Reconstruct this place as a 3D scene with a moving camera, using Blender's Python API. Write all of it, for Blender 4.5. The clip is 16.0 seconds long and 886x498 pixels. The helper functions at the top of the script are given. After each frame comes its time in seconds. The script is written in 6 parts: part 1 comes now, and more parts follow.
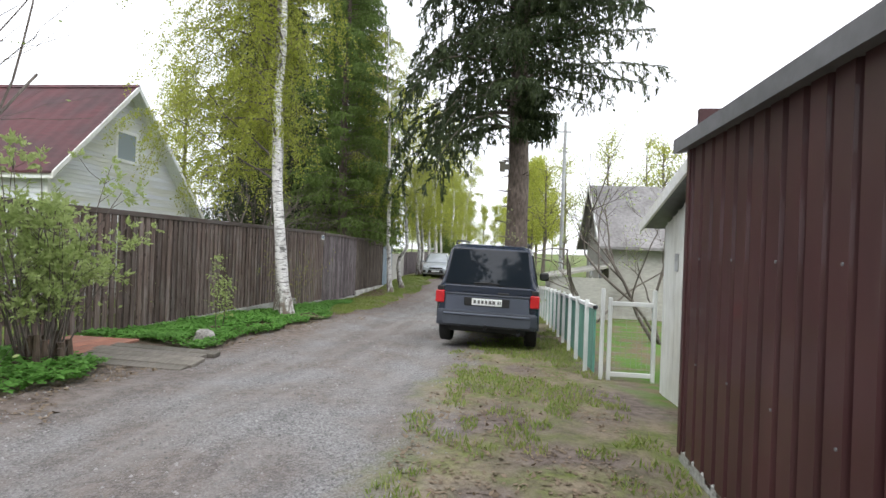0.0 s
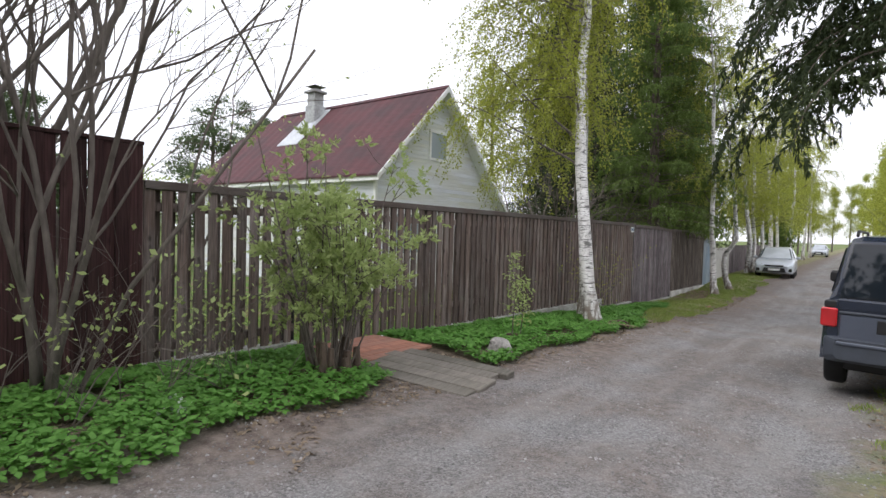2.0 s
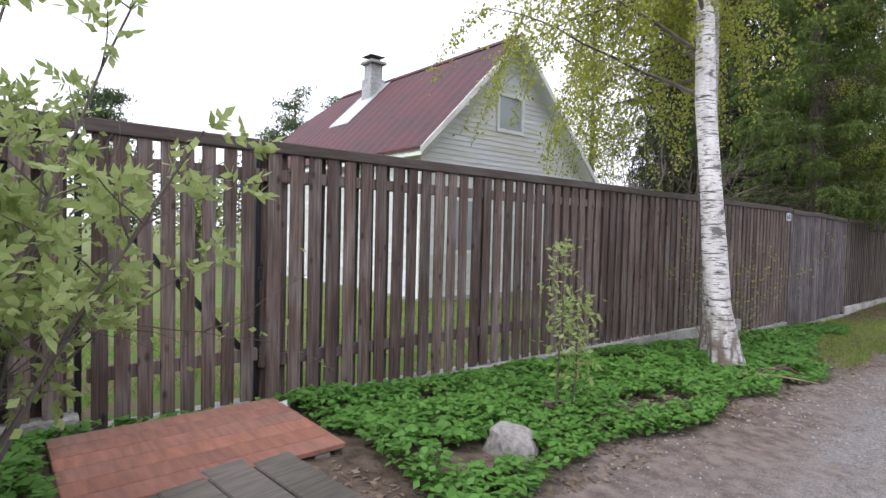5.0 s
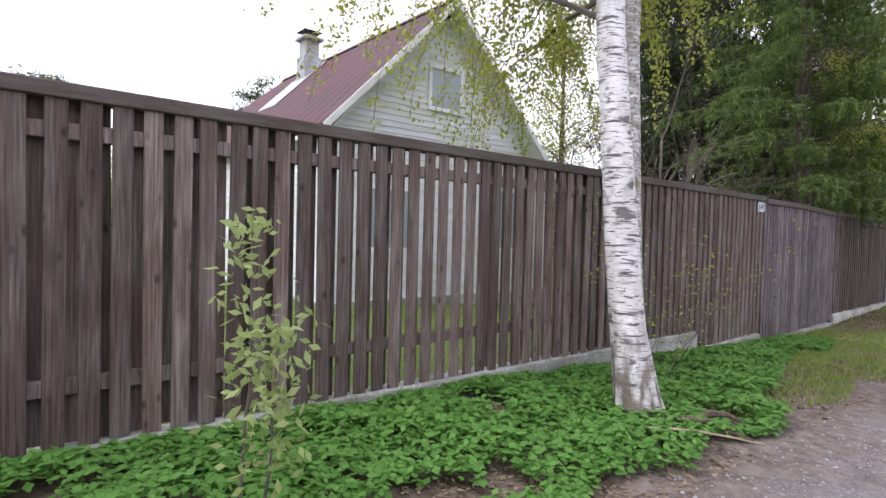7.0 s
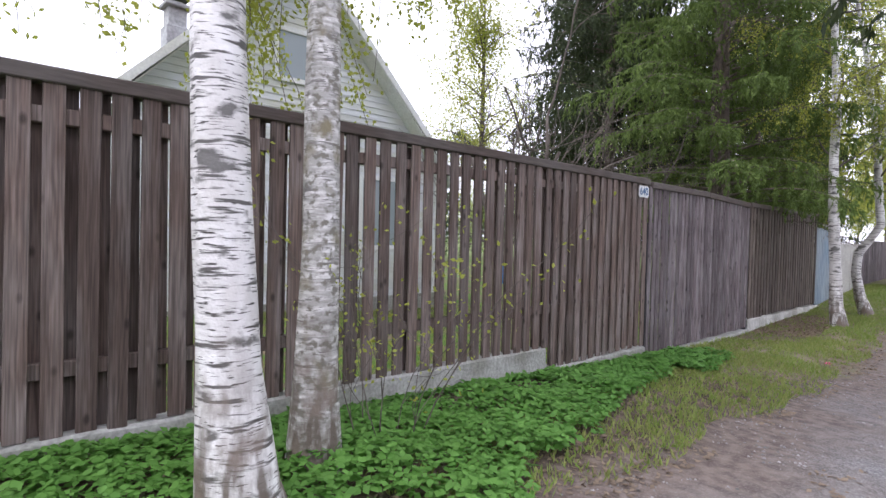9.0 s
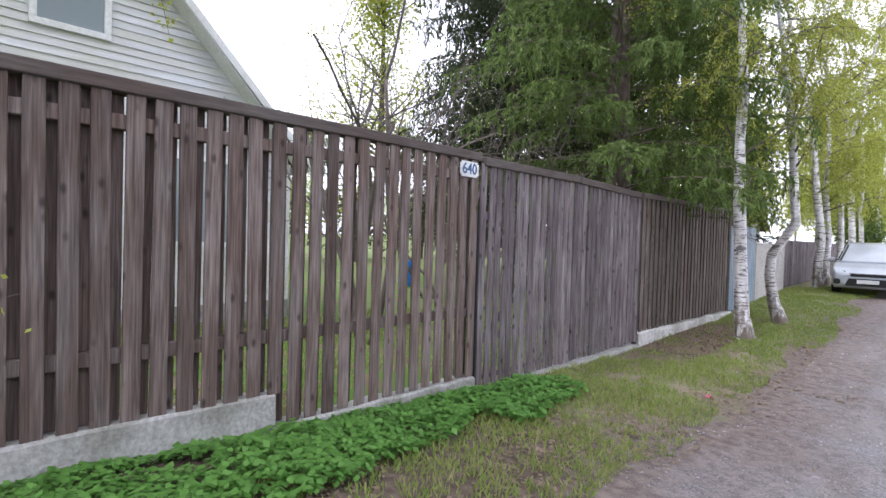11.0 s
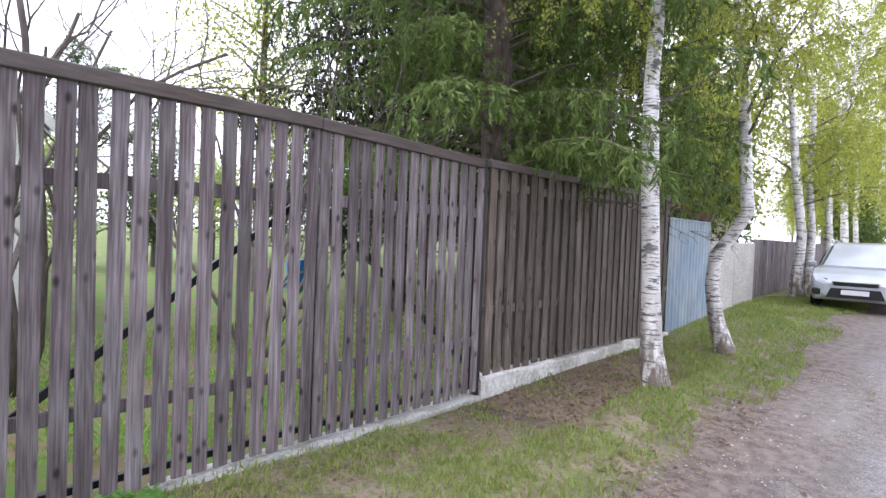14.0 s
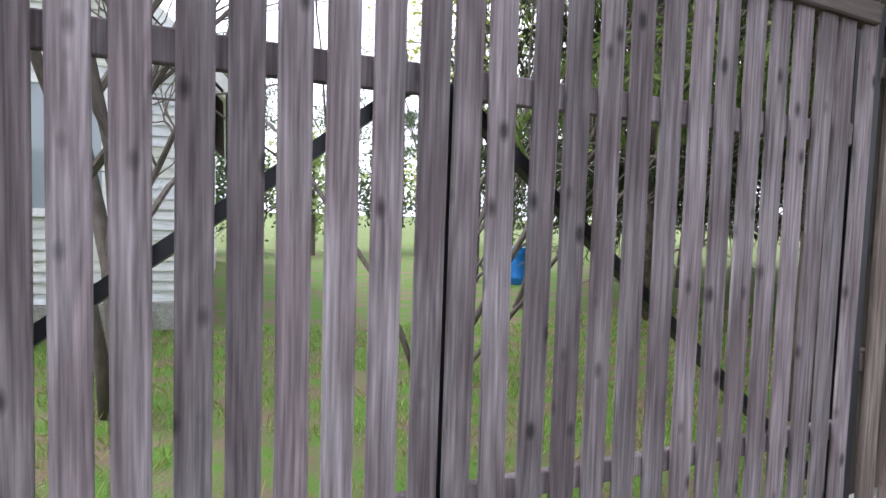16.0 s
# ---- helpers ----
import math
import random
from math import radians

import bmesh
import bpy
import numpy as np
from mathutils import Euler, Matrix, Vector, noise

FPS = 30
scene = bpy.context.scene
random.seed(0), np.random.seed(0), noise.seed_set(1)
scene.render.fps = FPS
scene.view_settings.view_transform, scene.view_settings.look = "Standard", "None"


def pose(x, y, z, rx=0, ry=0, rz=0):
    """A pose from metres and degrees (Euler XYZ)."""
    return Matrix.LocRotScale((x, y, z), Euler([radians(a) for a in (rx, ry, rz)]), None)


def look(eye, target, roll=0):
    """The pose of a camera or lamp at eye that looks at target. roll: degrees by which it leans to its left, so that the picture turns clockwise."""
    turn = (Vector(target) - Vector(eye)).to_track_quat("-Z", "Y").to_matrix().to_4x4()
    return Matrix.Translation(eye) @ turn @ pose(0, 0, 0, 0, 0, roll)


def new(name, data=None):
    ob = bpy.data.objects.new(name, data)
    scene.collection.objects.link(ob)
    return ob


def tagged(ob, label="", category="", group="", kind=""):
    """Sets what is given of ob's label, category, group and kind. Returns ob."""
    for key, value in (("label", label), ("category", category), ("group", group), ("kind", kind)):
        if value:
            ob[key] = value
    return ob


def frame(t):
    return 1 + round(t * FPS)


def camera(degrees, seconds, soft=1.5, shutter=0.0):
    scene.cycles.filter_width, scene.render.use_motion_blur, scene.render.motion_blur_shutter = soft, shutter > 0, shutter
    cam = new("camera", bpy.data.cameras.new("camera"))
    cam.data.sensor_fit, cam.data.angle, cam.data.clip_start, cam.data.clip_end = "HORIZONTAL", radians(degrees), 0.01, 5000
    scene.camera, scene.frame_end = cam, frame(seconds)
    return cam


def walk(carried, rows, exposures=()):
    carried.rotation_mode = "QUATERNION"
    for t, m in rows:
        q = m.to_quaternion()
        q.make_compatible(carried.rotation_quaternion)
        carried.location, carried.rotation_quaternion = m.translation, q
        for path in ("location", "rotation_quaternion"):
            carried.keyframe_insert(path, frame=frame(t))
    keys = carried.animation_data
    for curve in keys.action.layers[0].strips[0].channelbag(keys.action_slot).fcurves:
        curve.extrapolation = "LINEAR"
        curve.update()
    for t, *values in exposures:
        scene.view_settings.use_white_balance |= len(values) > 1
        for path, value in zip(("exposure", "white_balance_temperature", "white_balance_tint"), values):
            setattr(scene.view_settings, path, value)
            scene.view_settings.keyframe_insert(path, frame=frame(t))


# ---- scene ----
cam = camera(78.6, 16.0)
METRES, EYE, TILT, LEAN, TURN = 22.4, 1.5, 0.0, 0.0, 0.0
ROWS = [
    (0.0, 0.0, 0.0, 0.0, -0.0, 0.05, -2.11),
    (0.5, -0.007, 0.0126, -0.0005, 5.45, -0.37, -2.2),
    (1.0, -0.0118, 0.0332, -0.0001, 14.47, -0.94, -1.81),
    (1.5, -0.0209, 0.0593, 0.0018, 23.86, -1.52, -1.78),
    (2.0, -0.0286, 0.0876, 0.0013, 31.2, -1.76, -1.59),
    (2.5, -0.0416, 0.1192, 0.0013, 36.82, -2.01, -1.61),
    (3.0, -0.0528, 0.1482, -0.0014, 38.09, -1.95, -1.58),
    (5.5, -0.0882, 0.3124, -0.0104, 43.64, -1.9, -1.33),
    (6.0, -0.0906, 0.3442, -0.0121, 42.63, -1.92, -1.46),
    (6.5, -0.0915, 0.3736, -0.0138, 43.03, -1.75, -1.44),
    (7.0, -0.0876, 0.4031, -0.0146, 43.15, -1.75, -1.47),
    (7.5, -0.0817, 0.435, -0.0163, 43.22, -1.48, -1.32),
    (8.0, -0.077, 0.4714, -0.0178, 41.68, -1.54, -1.35),
    (8.5, -0.0747, 0.5047, -0.0192, 40.85, -1.43, -1.42),
    (9.0, -0.0688, 0.5425, -0.0199, 40.29, -1.39, -1.37),
    (9.5, -0.0642, 0.5756, -0.0204, 39.56, -1.25, -1.41),
    (10.0, -0.061, 0.6116, -0.0214, 38.81, -1.25, -1.44),
    (12.5, -0.035, 0.7871, -0.0198, 33.15, -1.36, -2.05),
    (13.0, -0.0292, 0.8234, -0.0199, 33.57, -1.44, -2.07),
    (13.5, -0.0272, 0.8527, -0.0196, 34.17, -1.44, -2.16),
    (14.0, -0.0337, 0.8842, -0.0206, 36.31, -1.52, -2.19),
    (14.5, -0.0454, 0.9096, -0.0224, 41.72, -1.56, -2.03),
    (15.0, -0.0688, 0.9352, -0.0243, 50.61, -2.21, -2.13),
    (15.5, -0.0919, 0.9577, -0.0273, 56.71, -2.15, -1.88),
    (16.0, -0.1195, 0.979, -0.0293, 61.34, -3.4, -1.72),
]
EXPOSURES = ((0.0, 0.8, 6500, 8), (1.0, 0.45, 6500, 10), (2.0, 0.48, 6500, 11), (3.0, 0.62, 6450, 13), (5.5, 0.8, 6250, 17), (7.0, 0.9, 6200, 19), (9.0, 1.0, 6150, 19), (10.0, 1.1, 6100, 19), (12.5, 1.35, 6000, 18), (14.5, 1.5, 6050, 18), (16.0, 1.55, 6050, 15))
walk(cam, [(t, pose(0, 0, EYE, TILT, LEAN, TURN) @ pose(METRES * x, METRES * y, METRES * z, 90 + pitch, roll, yaw)) for t, x, y, z, yaw, pitch, roll in ROWS], EXPOSURES)

# ---- world, sun, exposure ----
SUN_ELEV, SUN_ROT = 48.0, 150.0
world = bpy.data.worlds.new("overcast_sky")
scene.world = world
world.use_nodes = True
wn, wl = world.node_tree.nodes, world.node_tree.links
sky = wn.new("ShaderNodeTexSky")
sky.sky_type, sky.sun_disc = "NISHITA", False
sky.sun_elevation, sky.sun_rotation = radians(SUN_ELEV), radians(SUN_ROT)
sky.air_density, sky.dust_density, sky.ozone_density = 1.0, 6.0, 1.0
pale = wn.new("ShaderNodeHueSaturation")
pale.inputs["Saturation"].default_value = 0.12
veil = wn.new("ShaderNodeMixRGB")
veil.inputs[0].default_value = 0.75
veil.inputs[2].default_value = (9.3, 9.5, 10.3, 1)
wl.new(sky.outputs[0], pale.inputs["Color"])
wl.new(pale.outputs[0], veil.inputs[1])
wl.new(veil.outputs[0], wn["Background"].inputs["Color"])
wn["Background"].inputs["Strength"].default_value = 0.13
sun_data = bpy.data.lights.new("sun", "SUN")
sun_data.energy, sun_data.angle, sun_data.color = 0.9, radians(25), (1.0, 0.98, 0.95)
sun = new("sun", sun_data)
sun.matrix_basis = look((-8, -14, 20), (0, 0, 0))

# ---- the plan: x away from the fence line towards the road, y along the lane ----
PLAN = pose(-6.02, 8.47, 0, 0, 0, -6.81)
rng = np.random.default_rng(7)
GU = (-60, -10, -6, -3, 0, 3.3, 5.3, 9, 12, 16.7, 21, 27, 35, 900)
GZ = (0.0, 0.0, 0.0, -0.03, -0.19, -0.31, -0.40, -0.56, -0.75, -0.82, -0.74, -0.42, -0.36, -0.3)


def gz(u):
    return float(np.interp(u, GU, GZ))


def at(v, u, z=0.0, rx=0, ry=0, rz=0):
    """A pose in the plan, z above the ground there."""
    return PLAN @ pose(v, u, gz(u) + z, rx, ry, rz)


def level(v, u, z=0.0, rx=0, ry=0, rz=0):
    """A pose in the plan at an absolute height."""
    return PLAN @ pose(v, u, z, rx, ry, rz)


class Shape:
    """Collects faces of one mesh."""

    def __init__(self):
        self.v, self.f = [], []

    def add(self, vs, fs):
        k = len(self.v)
        self.v += [tuple(p) for p in vs]
        self.f += [tuple(i + k for i in q) for q in fs]
        return self

    def box(self, x0, x1, y0, y1, z0, z1, m=None):
        vs = [Vector(p) for p in ((x0, y0, z0), (x1, y0, z0), (x1, y1, z0), (x0, y1, z0), (x0, y0, z1), (x1, y0, z1), (x1, y1, z1), (x0, y1, z1))]
        if m is not None:
            vs = [m @ p for p in vs]
        return self.add(vs, [(3, 2, 1, 0), (4, 5, 6, 7), (0, 1, 5, 4), (1, 2, 6, 5), (2, 3, 7, 6), (3, 0, 4, 7)])

    def bevel_box(self, x0, x1, y0, y1, z0, z1, b=0.006, m=None):
        """A box with cut edges: three rings in z."""
        def ring(i, z):
            a, c, e, g = x0 + i, x1 - i, y0 + i, y1 - i
            return [(a + b, e, z), (c - b, e, z), (c, e + b, z), (c, g - b, z), (c - b, g, z), (a + b, g, z), (a, g - b, z), (a, e + b, z)]
        vs = ring(b, z0) + ring(0, z0 + b) + ring(0, z1 - b) + ring(b, z1)
        fs = [tuple(range(7, -1, -1)), tuple(range(24, 32))]
        for r in range(3):
            fs += [(r * 8 + i, r * 8 + (i + 1) % 8, r * 8 + 8 + (i + 1) % 8, r * 8 + 8 + i) for i in range(8)]
        vs = [Vector(p) for p in vs]
        if m is not None:
            vs = [m @ p for p in vs]
        return self.add(vs, fs)

    def tube(self, pts, radii, sides=8, bump=0.0):
        pts = [Vector(p) for p in pts]
        vs, fs = [], []
        ax = None
        for i, p in enumerate(pts):
            way = (pts[min(i + 1, len(pts) - 1)] - pts[max(i - 1, 0)]).normalized()
            if ax is None:
                ax = way.orthogonal().normalized()
            ax = (ax - way * ax.dot(way)).normalized()
            bx = way.cross(ax)
            for k in range(sides):
                a = 2 * math.pi * k / sides
                r = radii[i] * (1 + bump * noise.noise(Vector((k * 1.7, i * 0.9, p.x))))
                vs.append(p + (ax * math.cos(a) + bx * math.sin(a)) * r)
        for i in range(len(pts) - 1):
            fs += [(i * sides + k, i * sides + (k + 1) % sides, (i + 1) * sides + (k + 1) % sides, (i + 1) * sides + k) for k in range(sides)]
        fs += [tuple(range(sides - 1, -1, -1)), tuple(range((len(pts) - 1) * sides, len(pts) * sides))]
        return self.add(vs, fs)

    def prism(self, outline, x0, x1):
        """An outline in (y, z) run from x0 to x1."""
        n = len(outline)
        vs = [(x0, y, z) for y, z in outline] + [(x1, y, z) for y, z in outline]
        fs = [(i, (i + 1) % n, n + (i + 1) % n, n + i) for i in range(n)]
        return self.add(vs, fs + [tuple(range(n - 1, -1, -1)), tuple(range(n, 2 * n))])

    def mesh(self, name, material, smooth=False):
        me = bpy.data.meshes.new(name)
        me.from_pydata(self.v, [], self.f)
        bm = bmesh.new()
        bm.from_mesh(me)
        bmesh.ops.recalc_face_normals(bm, faces=bm.faces[:])
        bm.to_mesh(me)
        bm.free()
        if smooth:
            me.polygons.foreach_set("use_smooth", [True] * len(me.polygons))
        me.materials.append(material)
        return me


def cards(name, centre, along, across, material):
    """One mesh of many small lozenges (leaves, needles, blades)."""
    n = len(centre)
    vs = np.stack([centre - along, centre + across - along * 0.1, centre + along, centre - across - along * 0.1], 1).reshape(-1, 3)
    me = bpy.data.meshes.new(name)
    me.vertices.add(4 * n)
    me.vertices.foreach_set("co", vs.ravel())
    me.loops.add(4 * n)
    me.loops.foreach_set("vertex_index", np.arange(4 * n))
    me.polygons.add(n)
    me.polygons.foreach_set("loop_start", np.arange(0, 4 * n, 4))
    me.update(calc_edges=True)
    me.validate()
    me.materials.append(material)
    return me


def unit(a):
    return a / np.maximum(np.linalg.norm(a, axis=1, keepdims=True), 1e-6)


def leaf_cards(name, centre, size, material, bias=(0, 0, 0), slim=0.5, spread=0.3):
    n = len(centre)
    along = unit(rng.normal(size=(n, 3)) + np.array(bias))
    across = unit(np.cross(along, rng.normal(size=(n, 3))))
    s = size * (1 - spread + 2 * spread * rng.random((n, 1)))
    return cards(name, np.asarray(centre), along * s * 0.5, across * s * 0.5 * slim, material)


def part(name, data, parent, label="", m=None):
    ob = new(name, data)
    ob.parent = parent
    if m is not None:
        ob.matrix_basis = m
    if label:
        ob["label"] = label
    return ob


def thing(name, m, label, category, group="", kind="", data=None):
    ob = new(name, data)
    ob.matrix_basis = m
    return tagged(ob, label, category, group, kind)


# ---- materials ----
def material(name, colour, rough=0.8, metal=0.0, grain=(8.0, 8.0, 8.0), vary=0.25, bump=0.2, second=None, coarse=1.0, piece=0.0, island=0.0, coat=0.0, spec=0.5):
    """A painted or natural surface: fine grain, coarse stains, fine relief. second: the colour of the stains."""
    ma = bpy.data.materials.new(name)
    ma.use_nodes = True
    nt = ma.node_tree
    nd, ln = nt.nodes, nt.links
    bs = nd["Principled BSDF"]
    bs.inputs["Roughness"].default_value, bs.inputs["Metallic"].default_value = rough, metal
    bs.inputs["Coat Weight"].default_value = coat
    bs.inputs["Specular IOR Level"].default_value = spec
    co = nd.new("ShaderNodeTexCoord")
    info = nd.new("ShaderNodeObjectInfo")
    mp = nd.new("ShaderNodeMapping")
    mp.inputs["Scale"].default_value = grain
    shift = nd.new("ShaderNodeVectorMath")
    shift.operation = "SCALE"
    shift.inputs[0].default_value = (37.0, 53.0, 71.0)
    ln.new(info.outputs["Random"], shift.inputs["Scale"])
    if piece:
        ln.new(shift.outputs[0], mp.inputs["Location"])
    ln.new(co.outputs["Object"], mp.inputs["Vector"])
    fine = nd.new("ShaderNodeTexNoise")
    fine.inputs["Scale"].default_value, fine.inputs["Detail"].default_value = 1.0, 6.0
    ln.new(mp.outputs[0], fine.inputs["Vector"])
    big = nd.new("ShaderNodeTexNoise")
    big.inputs["Scale"].default_value, big.inputs["Detail"].default_value = coarse, 3.0
    ln.new(co.outputs["Object"], big.inputs["Vector"])
    if piece:
        moved = nd.new("ShaderNodeVectorMath")
        ln.new(co.outputs["Object"], moved.inputs[0])
        ln.new(shift.outputs[0], moved.inputs[1])
        ln.new(moved.outputs[0], big.inputs["Vector"])
    stain = nd.new("ShaderNodeMixRGB")
    ramp = nd.new("ShaderNodeMapRange")
    ramp.inputs["From Min"].default_value, ramp.inputs["From Max"].default_value = 0.4, 0.65
    ln.new(big.outputs["Fac"], ramp.inputs["Value"])
    ln.new(ramp.outputs[0], stain.inputs[0])
    stain.inputs[1].default_value = (*colour, 1)
    stain.inputs[2].default_value = (*(second or tuple(c * 0.75 for c in colour)), 1)
    value = nd.new("ShaderNodeMapRange")
    value.inputs["From Min"].default_value, value.inputs["From Max"].default_value = 0.3, 0.7
    value.inputs["To Min"].default_value, value.inputs["To Max"].default_value = 1 - vary, 1 + vary
    ln.new(fine.outputs["Fac"], value.inputs["Value"])
    amount = value.outputs[0]
    for source, weight in ((info.outputs["Random"], piece), (None, island)):
        if not weight:
            continue
        if source is None:
            source = nd.new("ShaderNodeNewGeometry").outputs["Random Per Island"]
        one = nd.new("ShaderNodeMapRange")
        one.inputs["To Min"].default_value, one.inputs["To Max"].default_value = 1 - weight, 1 + weight
        ln.new(source, one.inputs["Value"])
        times = nd.new("ShaderNodeMath")
        times.operation = "MULTIPLY"
        ln.new(amount, times.inputs[0])
        ln.new(one.outputs[0], times.inputs[1])
        amount = times.outputs[0]
    tone = nd.new("ShaderNodeVectorMath")
    tone.operation = "SCALE"
    ln.new(stain.outputs[0], tone.inputs[0])
    ln.new(amount, tone.inputs["Scale"])
    ln.new(tone.outputs[0], bs.inputs["Base Color"])
    if bump:
        bp = nd.new("ShaderNodeBump")
        bp.inputs["Strength"].default_value, bp.inputs["Distance"].default_value = bump, 0.02
        ln.new(fine.outputs["Fac"], bp.inputs["Height"])
        ln.new(bp.outputs[0], bs.inputs["Normal"])
    return ma


def foliage(name, colour, other, through_light=0.45, rough=0.55):
    ma = bpy.data.materials.new(name)
    ma.use_nodes = True
    nd, ln = ma.node_tree.nodes, ma.node_tree.links
    bs, out = nd["Principled BSDF"], nd["Material Output"]
    geo = nd.new("ShaderNodeNewGeometry")
    co = nd.new("ShaderNodeTexCoord")
    patch = nd.new("ShaderNodeTexNoise")
    patch.inputs["Scale"].default_value = 0.7
    ln.new(co.outputs["Object"], patch.inputs["Vector"])
    mean = nd.new("ShaderNodeMath")
    mean.operation = "MULTIPLY_ADD"
    mean.inputs[1].default_value = 0.6
    ln.new(geo.outputs["Random Per Island"], mean.inputs[0])
    half = nd.new("ShaderNodeMath")
    half.operation = "MULTIPLY"
    half.inputs[1].default_value = 0.4
    ln.new(patch.outputs["Fac"], half.inputs[0])
    ln.new(half.outputs[0], mean.inputs[2])
    mix = nd.new("ShaderNodeMixRGB")
    mix.inputs[1].default_value, mix.inputs[2].default_value = (*colour, 1), (*other, 1)
    ln.new(mean.outputs[0], mix.inputs[0])
    ln.new(mix.outputs[0], bs.inputs["Base Color"])
    bs.inputs["Roughness"].default_value = rough
    bs.inputs["Specular IOR Level"].default_value = 0.3
    tr = nd.new("ShaderNodeBsdfTranslucent")
    ln.new(mix.outputs[0], tr.inputs["Color"])
    both = nd.new("ShaderNodeMixShader")
    both.inputs[0].default_value = through_light
    ln.new(bs.outputs[0], both.inputs[1])
    ln.new(tr.outputs[0], both.inputs[2])
    ln.new(both.outputs[0], out.inputs["Surface"])
    return ma


def plank_wood(name, colour, grey, knots=0.6):
    """Weathered boards: long grain rings, knots, greyed patches; each board differs."""
    ma = bpy.data.materials.new(name)
    ma.use_nodes = True
    nd, ln = ma.node_tree.nodes, ma.node_tree.links
    bs = nd["Principled BSDF"]
    bs.inputs["Roughness"].default_value = 0.82
    bs.inputs["Specular IOR Level"].default_value = 0.25
    co, info = nd.new("ShaderNodeTexCoord"), nd.new("ShaderNodeObjectInfo")
    off = nd.new("ShaderNodeVectorMath")
    off.operation = "SCALE"
    off.inputs[0].default_value = (31.0, 47.0, 89.0)
    ln.new(info.outputs["Random"], off.inputs["Scale"])
    pos = nd.new("ShaderNodeVectorMath")
    ln.new(co.outputs["Object"], pos.inputs[0])
    ln.new(off.outputs[0], pos.inputs[1])

    def stretched(scale, detail, size):
        mp = nd.new("ShaderNodeMapping")
        mp.inputs["Scale"].default_value = size
        ln.new(pos.outputs[0], mp.inputs["Vector"])
        t = nd.new("ShaderNodeTexNoise")
        t.inputs["Scale"].default_value, t.inputs["Detail"].default_value = scale, detail
        ln.new(mp.outputs[0], t.inputs["Vector"])
        return t.outputs["Fac"]

    warp = stretched(1.0, 1.0, (7, 7, 0.7))
    ringed = nd.new("ShaderNodeMath")
    ringed.operation = "MULTIPLY"
    ringed.inputs[1].default_value = 60.0
    ln.new(warp, ringed.inputs[0])
    wave = nd.new("ShaderNodeMath")
    wave.operation = "SINE"
    ln.new(ringed.outputs[0], wave.inputs[0])
    fine = stretched(1.0, 6.0, (90, 90, 3.0))
    streaks = stretched(1.0, 5.0, (45, 45, 0.9))
    patch = stretched(1.0, 4.0, (6, 6, 1.4))
    vo = nd.new("ShaderNodeTexVoronoi")
    vm = nd.new("ShaderNodeMapping")
    vm.inputs["Scale"].default_value = (0.3, 8, 4.2)
    ln.new(pos.outputs[0], vm.inputs["Vector"])
    vo.inputs["Scale"].default_value = 1.0
    ln.new(vm.outputs[0], vo.inputs["Vector"])
    knot = nd.new("ShaderNodeMapRange")
    knot.inputs["From Min"].default_value, knot.inputs["From Max"].default_value = 0.07, 0.2
    knot.inputs["To Min"].default_value, knot.inputs["To Max"].default_value = 1 - knots, 1.0
    ln.new(vo.outputs["Distance"], knot.inputs["Value"])
    mix = nd.new("ShaderNodeMixRGB")
    mix.inputs[1].default_value, mix.inputs[2].default_value = (*colour, 1), (*grey, 1)
    sharp = nd.new("ShaderNodeMapRange")
    sharp.inputs["From Min"].default_value, sharp.inputs["From Max"].default_value = 0.42, 0.66
    ln.new(patch, sharp.inputs["Value"])
    ln.new(sharp.outputs[0], mix.inputs[0])

    def ranged(source, a, b, lo, hi):
        r = nd.new("ShaderNodeMapRange")
        for key, val in (("From Min", a), ("From Max", b), ("To Min", lo), ("To Max", hi)):
            r.inputs[key].default_value = val
        ln.new(source, r.inputs["Value"])
        return r.outputs[0]

    total = ranged(wave.outputs[0], -1, 1, 0.9, 1.1)
    for source in (ranged(fine, 0.32, 0.68, 0.66, 1.34), ranged(streaks, 0.3, 0.7, 0.75, 1.25), knot.outputs[0], ranged(info.outputs["Random"], 0, 1, 0.7, 1.3)):
        m = nd.new("ShaderNodeMath")
        m.operation = "MULTIPLY"
        ln.new(total, m.inputs[0])
        ln.new(source, m.inputs[1])
        total = m.outputs[0]
    tone = nd.new("ShaderNodeVectorMath")
    tone.operation = "SCALE"
    ln.new(mix.outputs[0], tone.inputs[0])
    ln.new(total, tone.inputs["Scale"])
    ln.new(tone.outputs[0], bs.inputs["Base Color"])
    bp = nd.new("ShaderNodeBump")
    bp.inputs["Strength"].default_value, bp.inputs["Distance"].default_value = 0.35, 0.006
    ln.new(fine, bp.inputs["Height"])
    ln.new(bp.outputs[0], bs.inputs["Normal"])
    return ma


